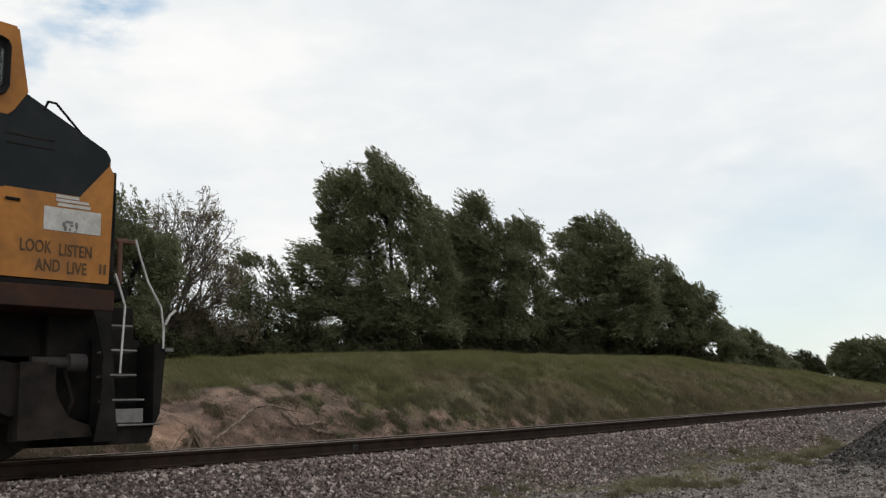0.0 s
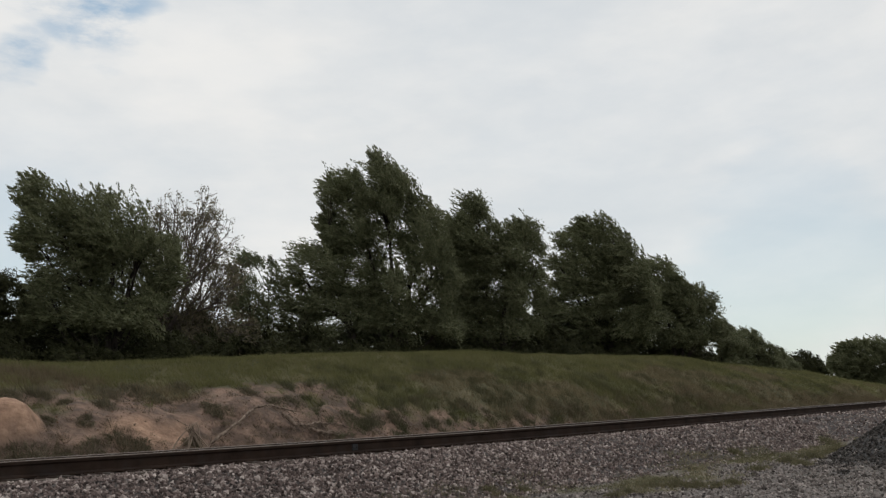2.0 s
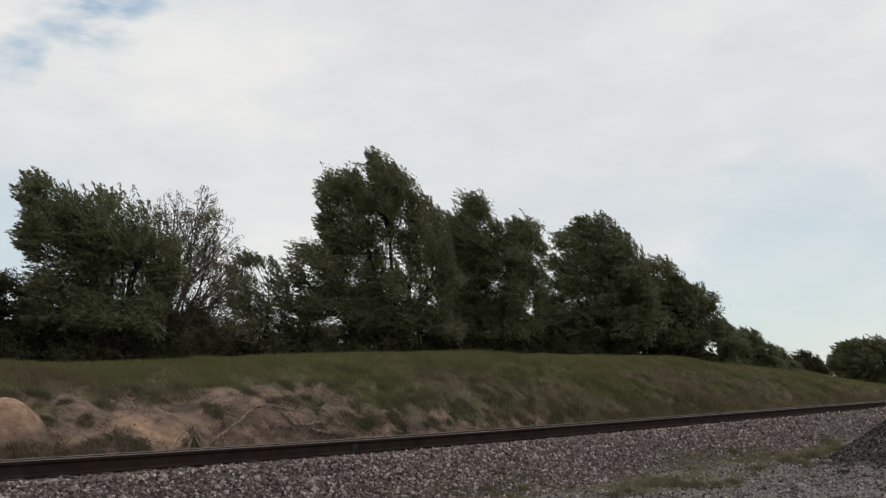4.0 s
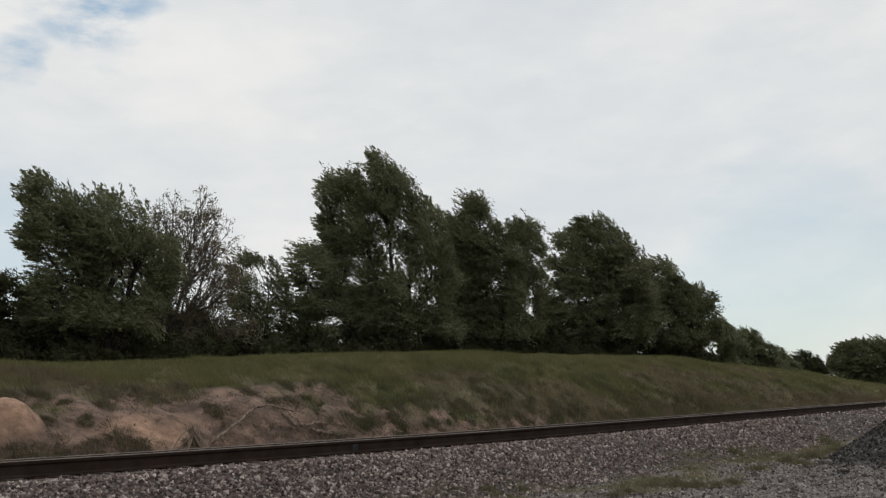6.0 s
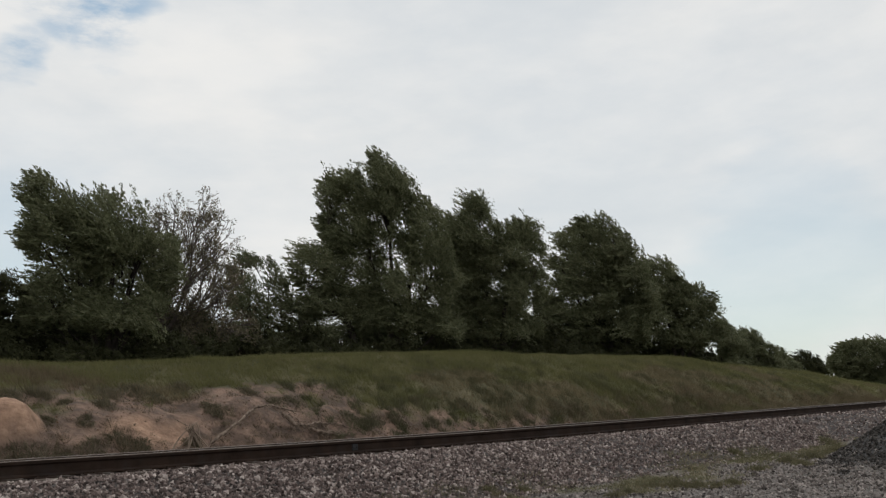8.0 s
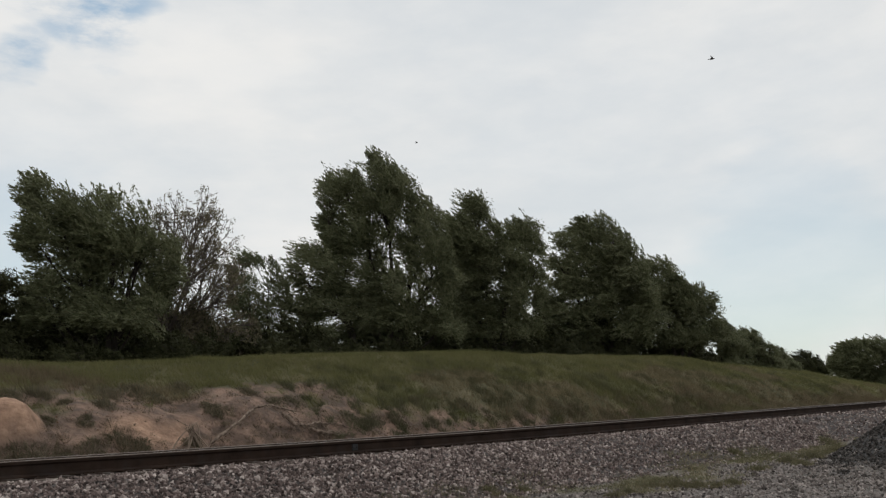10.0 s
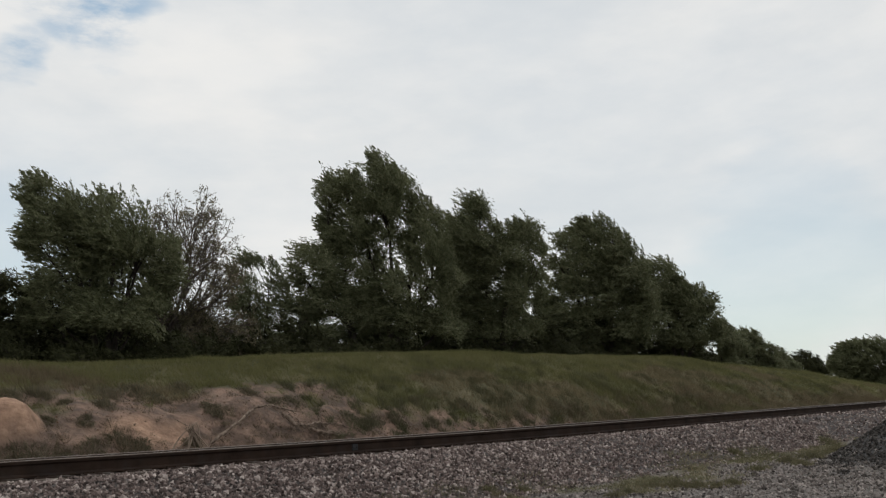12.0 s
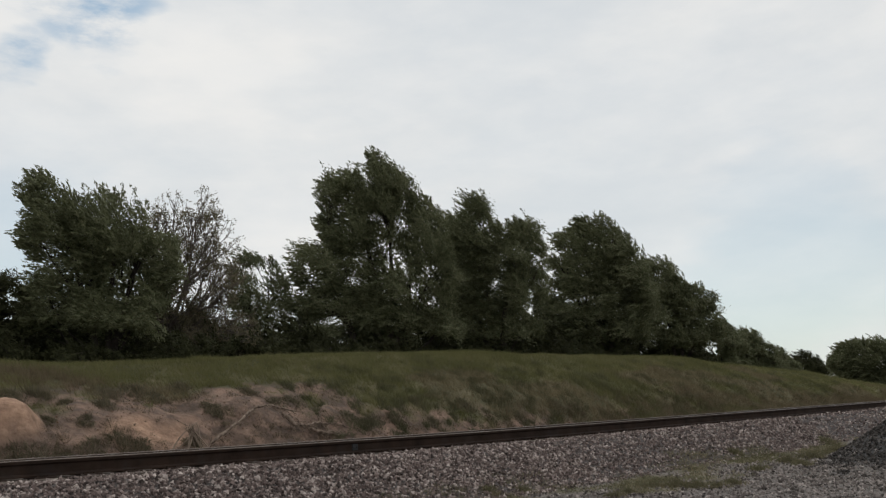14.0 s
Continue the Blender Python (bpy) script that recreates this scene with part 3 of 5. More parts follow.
    prism(bm, [(1.15, 1.86), (3.195, 1.86), (3.195, 3.57), (3.26, 3.63), (3.395, 3.86), (3.265, 4.60), (1.15, 4.66)], y0 - 0.02, y1 + 0.02)
    bmesh.ops.bevel(bm, geom=[e for e in bm.edges if abs(e.verts[0].co.y - e.verts[1].co.y) < 0.01 and min(v.co.z for v in e.verts) > 4.4], offset=0.05, segments=3, affect="EDGES")
    for z in (2.78, 3.57):
        bmesh.ops.bisect_plane(bm, geom=bm.verts[:] + bm.edges[:] + bm.faces[:], plane_co=(0, 0, z), plane_no=(0, 0, 1))
    for f in bm.faces:
        f.material_index = 1 if 2.78 < f.calc_center_median().z < 3.57 and abs(f.normal.x) < 0.5 else 0
    cab = part("cab", bm, [M_YELLOW, M_SLATE], loco, "yellow cab with a slate band")
    bm = bmesh.new()
    prism(bm, [(1.1, 4.60), (3.18, 4.585), (3.08, 4.64), (1.1, 4.74)], y0 + 0.10, y1 - 0.10)
    part("cab_roof", bm, M_GREYROOF, cab)
    for x0, x1 in ((2.42, 3.17), (1.45, 2.25)):
        for ys, side in ((y0 - 0.035, -1), (y1 + 0.035, 1)):
            bm = box(bmesh.new(), x0, x1, ys - 0.015, ys + 0.015, 3.74, 4.38, 0.1)
            w = part("cab_window", bm, M_RUBBER, cab, "dark rubber window frame")
            bm = box(bmesh.new(), x0 + 0.08, x1 - 0.06, ys + side * 0.008 - 0.012, ys + side * 0.008 + 0.012, 3.84, 4.28, 0.04)
            part("pane", bm, M_GLASS, w)
    for yw in (yc - 0.72, yc + 0.72):
        bm = bmesh.new()
        prism(bm, [(3.385, 3.92), (3.40, 3.92), (3.30, 4.42), (3.285, 4.42)], yw - 0.55, yw + 0.55)
        part("windshield", bm, M_GLASS, cab)
    # underframe and walkway
    bm = box(bmesh.new(), -16.0, 4.58, y0 + 0.01, y1 - 0.01, 1.70, 1.85, 0.01)
    part("walkway", bm, M_STEEL_DARK, loco)
    bm = box(bmesh.new(), -15.6, 4.42, y0 - 0.012, y1 + 0.012, 1.56, 1.79, 0.012)
    part("side_sill", bm, M_RED, loco, "rusty red side sill")
    bm = box(bmesh.new(), -15.8, 4.30, yc - 0.85, yc + 0.85, 1.10, 1.62, 0.02)
    part("frame_rail", bm, M_STEEL_DARK, loco)
    # end plate, plow, coupler
    bm = bmesh.new()
    prism(bm, [(4.93, 0.30), (5.0, 0.44), (5.06, 1.14), (5.05, 1.22), (4.92, 1.22), (4.92, 0.30)], y0 + 0.02, y1 - 0.02)
    part("end_plate", bm, M_STEEL_DARK, loco)
    bm = bmesh.new()
    prism(bm, [(4.42, 0.12), (4.88, 0.12), (4.93, 0.20), (4.95, 0.32), (4.42, 0.32)], y0 + 0.06, y1 - 0.06)
    part("plow", bm, M_STEEL_DARK, loco)
    bm = bmesh.new()
    box(bm, 5.0, 5.45, yc - 0.09, yc + 0.09, 0.76, 0.94, 0.02)
    box(bm, 5.4, 5.62, yc - 0.18, yc + 0.12, 0.72, 0.98, 0.04)
    part("coupler", bm, M_TRUCK, loco)
    bm = box(bmesh.new(), 3.9, 4.9, y0 + 0.48, y1 - 0.48, 0.40, 1.69, 0.02)
    part("end_bulkhead", bm, M_STEEL_DARK, loco)
    # corner steps, both sides of the nose end
    for ys, side in ((y0, 1), (y1, -1)):
        well = part("stairwell", box(bmesh.new(), 4.38, 4.95, ys + side * 0.42, ys + side * 0.46, 0.32, 1.30), M_STEEL_DARK, loco)
        bm = bmesh.new()
        prism(bm, [(4.24, 0.16), (4.50, 0.16), (4.46, 0.60), (4.40, 1.56), (4.20, 1.56), (4.32, 1.05), (4.30, 0.5)], ys, ys + side * 0.03)
        part("step_side", bm, M_STEEL_DARK, well)
        bm = box(bmesh.new(), 4.44, 4.80, ys + side * 0.012, ys + side * 0.03, 0.345, 0.50, 0.01)
        part("step_riser", bm, M_GREYPART, well, "dusty grey riser panel")
        for k, (x0, x1) in enumerate(((4.50, 5.00), (4.43, 4.80), (4.40, 4.70), (4.40, 4.70), (4.40, 4.64))):
            z = 0.335 + 0.27 * k
            bm = box(bmesh.new(), x0, x1, ys - side * 0.012, ys + side * 0.34, z - 0.022, z, 0.006)
            part("step", bm, M_GREYPART, well, "worn grey step")
        bm = pipe(bmesh.new(), [(5.02, ys, 1.17), (5.02, ys, 1.40), (4.985, ys, 1.64), (4.82, ys, 1.92), (4.72, ys, 2.20), (4.66, ys, 2.40)], 0.0125)
        part("handrail", bm, M_SILVER, well, "silver painted handrail")
        bm = pipe(bmesh.new(), [(4.50, ys - side * 0.02, 0.88), (4.54, ys - side * 0.02, 1.62), (4.51, ys - side * 0.02, 1.72), (4.42, ys - side * 0.02, 1.98)], 0.0125)
        part("handrail", bm, M_SILVER, well, "silver painted handrail")
        bm = pipe(bmesh.new(), [(5.04, ys, 1.44), (5.10, ys + side * 0.01, 1.55), (5.18, ys + side * 0.02, 1.62)], 0.016)
        part("uncoupling_lever", bm, M_SILVER, loco)
        part("lever_bracket", box(bmesh.new(), 5.0, 5.16, ys + side * 0.02, ys + side * 0.05, 1.14, 1.18), M_GREYPART, loco)
        bm = pipe(bmesh.new(), [(4.52, ys + side * 0.1, 1.84), (4.52, ys + side * 0.1, 2.36)], 0.03)
        box(bm, 4.47, 4.70, ys + side * 0.07, ys + side * 0.13, 2.36, 2.41, 0.01)
        part("rail_stanchion", bm, M_POST, loco, "dull red-brown rail post")
        bm = pipe(bmesh.new(), [(1.0 - 1.55 * k, ys + side * 0.04, 1.85) for k in range(1)] + [(1.0, ys + side * 0.04, 2.85), (-15.4, ys + side * 0.04, 2.85), (-15.4, ys + side * 0.04, 1.85)], 0.018)
        for k in range(1, 11):
            cyl(bm, (1.0 - 1.49 * k, ys + side * 0.04, 1.85), (1.0 - 1.49 * k, ys + side * 0.04, 2.85), 0.016, 8)
        part("handrail", bm, M_SILVER, loco)
    # long hood with doors, radiator, exhaust
    bm = bmesh.new()
    prism(bm, [(-10.6, 1.86), (1.15, 1.86), (1.15, 4.30), (1.05, 4.42), (-10.6, 4.42)], yc - 0.92, yc + 0.92)
    hood = part("hood", bm, M_YELLOW, loco, "yellow long hood")
    for k in range(12):
        for ys in (yc - 0.945, yc + 0.945):
            part("hood_door", box(bmesh.new(), -0.1 - 0.86 * k - 0.39, -0.1 - 0.86 * k + 0.39, ys - 0.03, ys + 0.03, 2.0, 3.7, 0.015), M_YELLOW, hood)
    part("hood_roof", box(bmesh.new(), -10.6, 1.1, yc - 0.85, yc + 0.85, 4.43, 4.52, 0.03), M_GREYROOF, hood)
    part("exhaust_stack", box(bmesh.new(), -5.2, -4.3, yc - 0.3, yc + 0.3, 4.50, 4.70, 0.03), M_STEEL_DARK, hood)
    bm = bmesh.new()
    prism(bm, [(-14.9, 1.86), (-10.62, 1.86), (-10.62, 4.5), (-14.7, 4.5), (-14.9, 4.3)], yc - 0.98, yc + 0.98)
    box(bm, -14.7, -11.0, yc - 1.5, yc + 1.5, 3.7, 4.6, 0.05)
    radiator = part("radiator_cab", bm, M_YELLOW, loco, "yellow flared radiator housing")
    for ys in (yc - 1.515, yc + 1.515):
        part("radiator_grille", box(bmesh.new(), -14.5, -11.2, ys - 0.02, ys + 0.02, 3.8, 4.35, 0.01), M_STEEL_DARK, radiator)
    part("end_plate", box(bmesh.new(), -16.05, -15.97, y0 + 0.05, y1 - 0.05, 0.3, 1.86, 0.02), M_STEEL_DARK, loco)
    bm = box(bmesh.new(), -16.6, -16.0, yc - 0.15, yc + 0.12, 0.74, 0.98, 0.04)
    part("coupler", bm, M_TRUCK, loco)
    bm = bmesh.new()
    prism(bm, [(-8.6, 0.45), (-3.0, 0.45), (-2.8, 0.7), (-2.8, 1.55), (-8.8, 1.55), (-8.8, 0.7)], yc - 1.35, yc + 1.35)
    part("fuel_tank", bm, M_STEEL_DARK, loco)
    # trucks
    for cx, front in ((1.55, 1), (-12.35, -1)):
        truck = part("truck", box(bmesh.new(), cx - 2.3, cx + 2.3, yc - 0.55, yc + 0.55, 0.62, 1.05, 0.03), M_TRUCK, loco, "grimy six wheel truck")
        for ys, side in ((y0 + 0.28, 1), (y1 - 0.28, -1)):
            bm = bmesh.new()
            e = cx + front * 1.95
            prism(bm, [(cx - 2.35, 0.62), (cx - 1.9, 0.45), (cx - 1.5, 0.62), (cx - 0.5, 0.62), (cx, 0.45), (cx + 0.5, 0.62), (cx + 1.5, 0.62), (cx + 1.9, 0.45), (cx + 2.35, 0.62),
                       (cx + 2.35, 0.98), (cx + 1.2, 1.02), (cx, 0.92), (cx - 1.2, 1.02), (cx - 2.35, 0.98)], ys - 0.08, ys + 0.08)
            part("side_frame", bm, M_TRUCK, truck)
            bm = bmesh.new()
            prism(bm, [(e, 0.20), (e + front * 0.78, 0.22), (e + front * 0.74, 0.34), (e + front * 0.52, 0.42), (e + front * 0.40, 0.62), (e + front * 0.28, 1.0), (e, 1.0)], ys - 0.16, ys + 0.10)
            part("truck_end_casting", bm, M_TRUCK, truck)
            bm = cyl(bmesh.new(), (e + front * 0.53, ys - side * 0.05, 1.01), (e + front * 0.71, ys - side * 0.05, 1.01), 0.098, 20)
            cyl(bm, (e + front * 0.15, ys - side * 0.02, 1.01), (e + front * 0.53, ys - side * 0.02, 1.01), 0.06, 14)
            part("brake_cylinder", bm, M_TRUCKGREY, truck, "dusty grey brake cylinder")
            bm = pipe(bmesh.new(), [(e + front * 0.5, ys, 1.0), (e + front * 0.62, ys, 0.6), (e + front * 0.45, ys, 0.18)], 0.025)
            part("sand_pipe", bm, M_TRUCK, truck)
        for ax in (-1.9, 0.0, 1.9):
            wheelset = part("wheelset", cyl(bmesh.new(), (0, -0.12, 0), (0, 1.63, 0), 0.09, 16), M_TRUCK, loco, m=pose(cx + ax, 0, 0.535))
            WHEELSETS.append((wheelset, cx + ax))
            for yw, s in ((-0.055, 1), (1.565, -1)):
                bm = cyl(bmesh.new(), (0, yw, 0), (0, yw + s * 0.13, 0), 0.53, 36)
                cyl(bm, (0, yw + s * 0.13, 0), (0, yw + s * 0.16, 0), 0.56, 36)
                part("wheel", bm, M_TRUCK, wheelset)
                part("axle_box", box(bmesh.new(), cx + ax - 0.2, cx + ax + 0.2, yw - s * 0.30, yw - s * 0.16, 0.38, 0.72, 0.04), M_TRUCK, truck)
    return loco


locomotive = build_locomotive()


# ---- trees ----
BOUGHS = []


def leaf_cloud(rng, centre, radii, count, size, lean):
    """Leaves in small sprays through an ellipsoid, denser towards its skin; the sprays stream with the wind."""
    k = 18
    sprays = max(10, count // k)
    lean = np.array(lean, float)
    plumes = max(7, int(21 * (radii[0] * radii[2]) ** 0.5))
    pd = rng.normal(size=(plumes, 3))
    pd /= np.linalg.norm(pd, axis=1)[:, None]
    pc = centre + pd * radii * rng.uniform(0.5, 0.98, plumes)[:, None]
    pw = lean + pd * 0.55 + rng.normal(0, 0.22, (plumes, 3))
    pw /= np.linalg.norm(pw, axis=1)[:, None]
    pl = rng.uniform(0.35, 0.8, plumes) * min(1.0, radii[0] * 1.3)
    own = rng.integers(0, plumes, sprays)
    along = rng.uniform(-0.55, 0.5, sprays)
    d = rng.normal(size=(sprays, 3))
    d /= np.linalg.norm(d, axis=1)[:, None]
    r = rng.uniform(0.05, 1.0, sprays) ** 0.45
    streak = pc[own] + pw[own] * (along * pl[own])[:, None] + d * (r * 0.22 * (0.62 - along) * pl[own])[:, None]
    inside = centre + d * radii * 0.88 * r[:, None]
    on = (rng.uniform(0, 1, sprays) < 0.72)[:, None]
    anchor = np.where(on, streak, inside)
    way = np.where(on, pw[own], d * 0.4 + lean) + rng.normal(0, 0.25, (sprays, 3))
    way /= np.linalg.norm(way, axis=1)[:, None]
    length = rng.uniform(0.15, 0.4, sprays) * (size / 0.1) ** 0.5
    t = rng.uniform(-0.5, 0.5, (sprays, k))
    pos = anchor[:, None] + way[:, None] * (t * length[:, None])[..., None] + rng.normal(0, 1, (sprays, k, 3)) * (0.045 * (1.0 - t * 0.7))[..., None]
    pos = pos.reshape(-1, 3)
    n = len(pos)
    axis_v = np.repeat(way, k, 0) * 0.9 + rng.normal(0, 0.42, (n, 3))
    axis_v /= np.linalg.norm(axis_v, axis=1)[:, None]
    face = np.repeat(np.where(on, anchor - pc[own] + 0.35 * pd[own] * radii, anchor - centre), k, 0)
    face = face / (np.linalg.norm(face, axis=1)[:, None] + 1e-6) + np.array([0, 0, 0.25]) + rng.normal(0, 0.45, (n, 3))
    side = np.cross(axis_v, face)
    side /= np.linalg.norm(side, axis=1)[:, None] + 1e-9
    ln = rng.uniform(0.7, 1.25, n)[:, None] * size
    wd = ln * 0.18
    v = np.stack([pos - axis_v * ln * 0.35 + side * wd, pos + axis_v * ln * 0.65, pos - axis_v * ln * 0.35 - side * wd], 1).reshape(-1, 3)
    return v, np.arange(n * 3).reshape(n, 3)


def bend_path(a, b, sag, steps=6):
    a, b = np.asarray(a, float), np.asarray(b, float)
    t = np.linspace(0, 1, steps)[:, None]
    return a * (1 - t) + b * t + np.asarray(sag) * (4 * t * (1 - t))


def build_tree(kind, place, turn, lobes, label, leaf=None, bark=None, density=1.0, size=0.105, seed=1, trunk=0.16, fork=0.32, depth=0.9, sway=1.0, lean=(-0.75, 0, 0.25), stems=1, twigs=9, category="tree", group="", foot=None):
    """A tree or bush of one or more stems; every lobe (across, up, half width, half height) is a bough with its own foliage."""
    leaf, bark = leaf or M_LEAF, bark or M_BARK
    rng = np.random.default_rng(seed)
    base_z = float(ground_height(place[0], place[1])) - 0.06
    lobes = [(l[0], l[1] + (foot - base_z if foot else 0.0), l[2], l[3]) for l in lobes]
    tree = tagged(empty(kind, pose(place[0], place[1], base_z, 0, 0, turn)), label, category, group)
    top = max(l[1] for l in lobes)
    mid = float(np.mean([l[0] for l in lobes]))
    stem = Tubes()
    stem_lines = []
    for s in range(stems):
        off = (s - (stems - 1) / 2) * 0.35
        end = np.array([mid * 0.55 + off * 2.2, rng.uniform(-0.3, 0.3), top * 0.78])
        line = bend_path((off, 0, 0), end, (rng.uniform(-0.15, 0.15), rng.uniform(-0.1, 0.1), 0), 9)
        line[1:-1] += rng.normal(0, 0.05, (7, 3)) * (1, 1, 0)
        rad = trunk / stems ** 0.5 * np.linspace(1, 0.22, 9)
        rad[0] *= 1.35
        stem.add(line, rad, 9)
        stem_lines.append(line)
    part_mesh("trunk", stem.mesh("trunk", bark), tree)
    for i, (lx, lz, rx, rz) in enumerate(lobes):
        ly = rng.uniform(-1, 1) * depth
        centre = np.array([lx, ly, lz])
        line = stem_lines[i % stems]
        h = np.clip(lz - 0.55 * abs(lx - mid) - rz * 0.8, top * fork * 0.6, top * 0.75)
        root = np.array([np.interp(h, line[:, 2], line[:, j]) for j in range(3)])
        wood = Tubes()
        limb = bend_path((0, 0, 0), centre - root, (0, 0, -0.12 * abs(lx) * rng.uniform(0, 1)), 7)
        limb[1:-1] += rng.normal(0, 0.05, (5, 3))
        r0 = trunk * (0.30 + 0.12 * rng.random())
        wood.add(limb, r0 * np.linspace(1, 0.3, 7), 6)
        for _ in range(twigs):
            a = limb[rng.integers(3, 7)]
            d = rng.normal(size=3)
            d /= np.linalg.norm(d)
            d[2] = abs(d[2]) * 0.8
            b = (centre - root) + d * (rx, rx, rz) * rng.uniform(0.55, 1.0) + np.array(lean) * 0.1
            w = bend_path(a, b, rng.normal(0, 0.07, 3), 5)
            wood.add(w, 0.02 * np.linspace(1, 0.25, 5) * (0.7 + trunk * 2), 4)
            for _ in range(3 if density < 0.5 else 1):
                c = w[rng.integers(2, 5)]
                wood.add(bend_path(c, c + np.clip(rng.normal(0, 0.22, 3), -0.28, 0.28) + (0, 0, 0.1), (0, 0, 0.02), 4), 0.009 * np.linspace(1, 0.4, 4), 3)
        bough = part_mesh("bough", wood.mesh("bough", bark), tree, m=Matrix.Translation(root))
        count = int(density * 7600 * (rx * rz / 0.8) * (0.1 / size) ** 2 * 0.85)
        v, f = leaf_cloud(rng, centre - root, np.array([rx, (rx + rz) * 0.55, rz]) * 1.14, max(count, 60), size, lean)
        part_mesh("foliage", mesh_from_arrays("foliage", v, f, [leaf]), bough)
        if sway:
            BOUGHS.append((bough, Vector(root), sway * (0.45 + 0.55 * (lz / top) ** 1.5), rng.uniform(0, 20)))
    return tree


class Crown:
    """The space that a crown fills: bands of (height, one edge, other edge), less the holes (across, up, half width, half height) that the sky shows through."""
    def __init__(self, bands, holes):
        self.bands = [np.array(x, float) for x in bands]
        self.holes = holes

    def inside(self, x, z, margin=0.0):
        ok = np.zeros(np.shape(x), bool)
        for b in self.bands:
            left, right = np.interp(z, b[:, 0], b[:, 1]), np.interp(z, b[:, 0], b[:, 2])
            ok |= (z > b[0, 0] - margin) & (z < b[-1, 0] + margin) & (x > left - margin) & (x < right + margin)
        return ok

    def open_at(self, x, z, rng):
        hit = np.zeros(np.shape(x), bool)
        for hx, hz, rx, rz in self.holes:
            hit |= ((x - hx) / rx) ** 2 + ((z - hz) / rz) ** 2 < rng.uniform(0.1, 1.0, np.shape(x))
        return hit

    def fill(self, rng, per, depth):
        """Points through the crown, about per points for each square metre of its outline."""
        out = []
        for b in self.bands:
            size = float((np.diff(b[:, 0]) * (b[1:, 2] - b[1:, 1] + b[:-1, 2] - b[:-1, 1])).sum() / 2)
            z = b[0, 0] + (b[-1, 0] - b[0, 0]) * rng.uniform(0, 1, int(size * per * 3) + 30) ** 1.1
            left, right = np.interp(z, b[:, 0], b[:, 1]), np.interp(z, b[:, 0], b[:, 2])
            wide = float((b[:, 2] - b[:, 1]).max())
            keep = rng.uniform(0, wide, len(z)) < right - left
            z, left, right = z[keep], left[keep], right[keep]
            u = rng.uniform(-1, 1, len(z))
            x = (left + right) / 2 + u * (right - left) / 2
            y = depth * np.sqrt(1 - 0.8 * u * u) * rng.uniform(-1, 1, len(z)) * np.clip((right - left) / 2.2, 0.3, 1)
            out.append(np.stack([x, y, z], 1)[:int(size * per)])
        return np.concatenate(out)


def unit(v):
    return v / (np.linalg.norm(v, axis=-1)[..., None] + 1e-9)


def spray_leaves(rng, crown, centres, axes, sizes, plumes, leaves, leaf, wind):
    """Clumps of leafy plumes that fan out from their centres and stream with the wind."""
    n = len(centres)
    w, s = np.repeat(axes, plumes, 0), np.repeat(sizes, plumes)
    base = np.repeat(centres, plumes, 0) - w * (0.45 * s)[:, None] + rng.normal(0, 0.15, (n * plumes, 3)) * s[:, None]
    d = unit(w + rng.normal(0, 0.46, (n * plumes, 3)))
    length = s * rng.uniform(0.65, 1.25, n * plumes)
    curl = np.array(wind) + rng.normal(0, 0.25, (n * plumes, 3))
    tip = base + d * (length * 0.92)[:, None] + curl * (0.25 * length)[:, None]
    mid = base + d * (length * 0.5)[:, None]
    out = ~crown.inside(tip[:, 0], tip[:, 2], 0.05)
    length = np.where(out, length * 0.5, length)
    tip = np.where(out[:, None], mid + curl * (0.08 * length)[:, None], tip)
    ok = crown.inside(tip[:, 0], tip[:, 2], 0.05) & ~crown.open_at(tip[:, 0], tip[:, 2], rng) & ~crown.open_at(mid[:, 0], mid[:, 2], rng)
    base, d, length, curl, s = base[ok], d[ok], length[ok], curl[ok], s[ok]
    m = len(base)
    t = rng.uniform(0.05, 1.0, (m, leaves)) ** 0.65
    pos = base[:, None] + d[:, None] * (length[:, None] * t)[..., None] + curl[:, None] * (0.28 * length[:, None] * t * t)[..., None]
    pos = pos + rng.normal(0, 1, (m, leaves, 3)) * (s[:, None] * 0.115 * (1.12 - t))[..., None]
    way = unit((d[:, None] + curl[:, None] * (0.56 * t)[..., None]).reshape(-1, 3) + rng.normal(0, 0.38, (m * leaves, 3)))
    pos = pos.reshape(-1, 3)
    face = np.repeat(unit(rng.normal(0, 1, (m, 3)) + np.array([-0.35, -0.2, 0.75])), leaves, 0) + rng.normal(0, 0.38, pos.shape)
    side = unit(np.cross(way, face))
    ln = rng.uniform(0.7, 1.3, len(pos))[:, None] * leaf
    v = np.stack([pos - way * ln * 0.4 + side * ln * 0.2, pos + way * ln * 0.6, pos - way * ln * 0.4 - side * ln * 0.2], 1)
    return v.reshape(-1, 3)


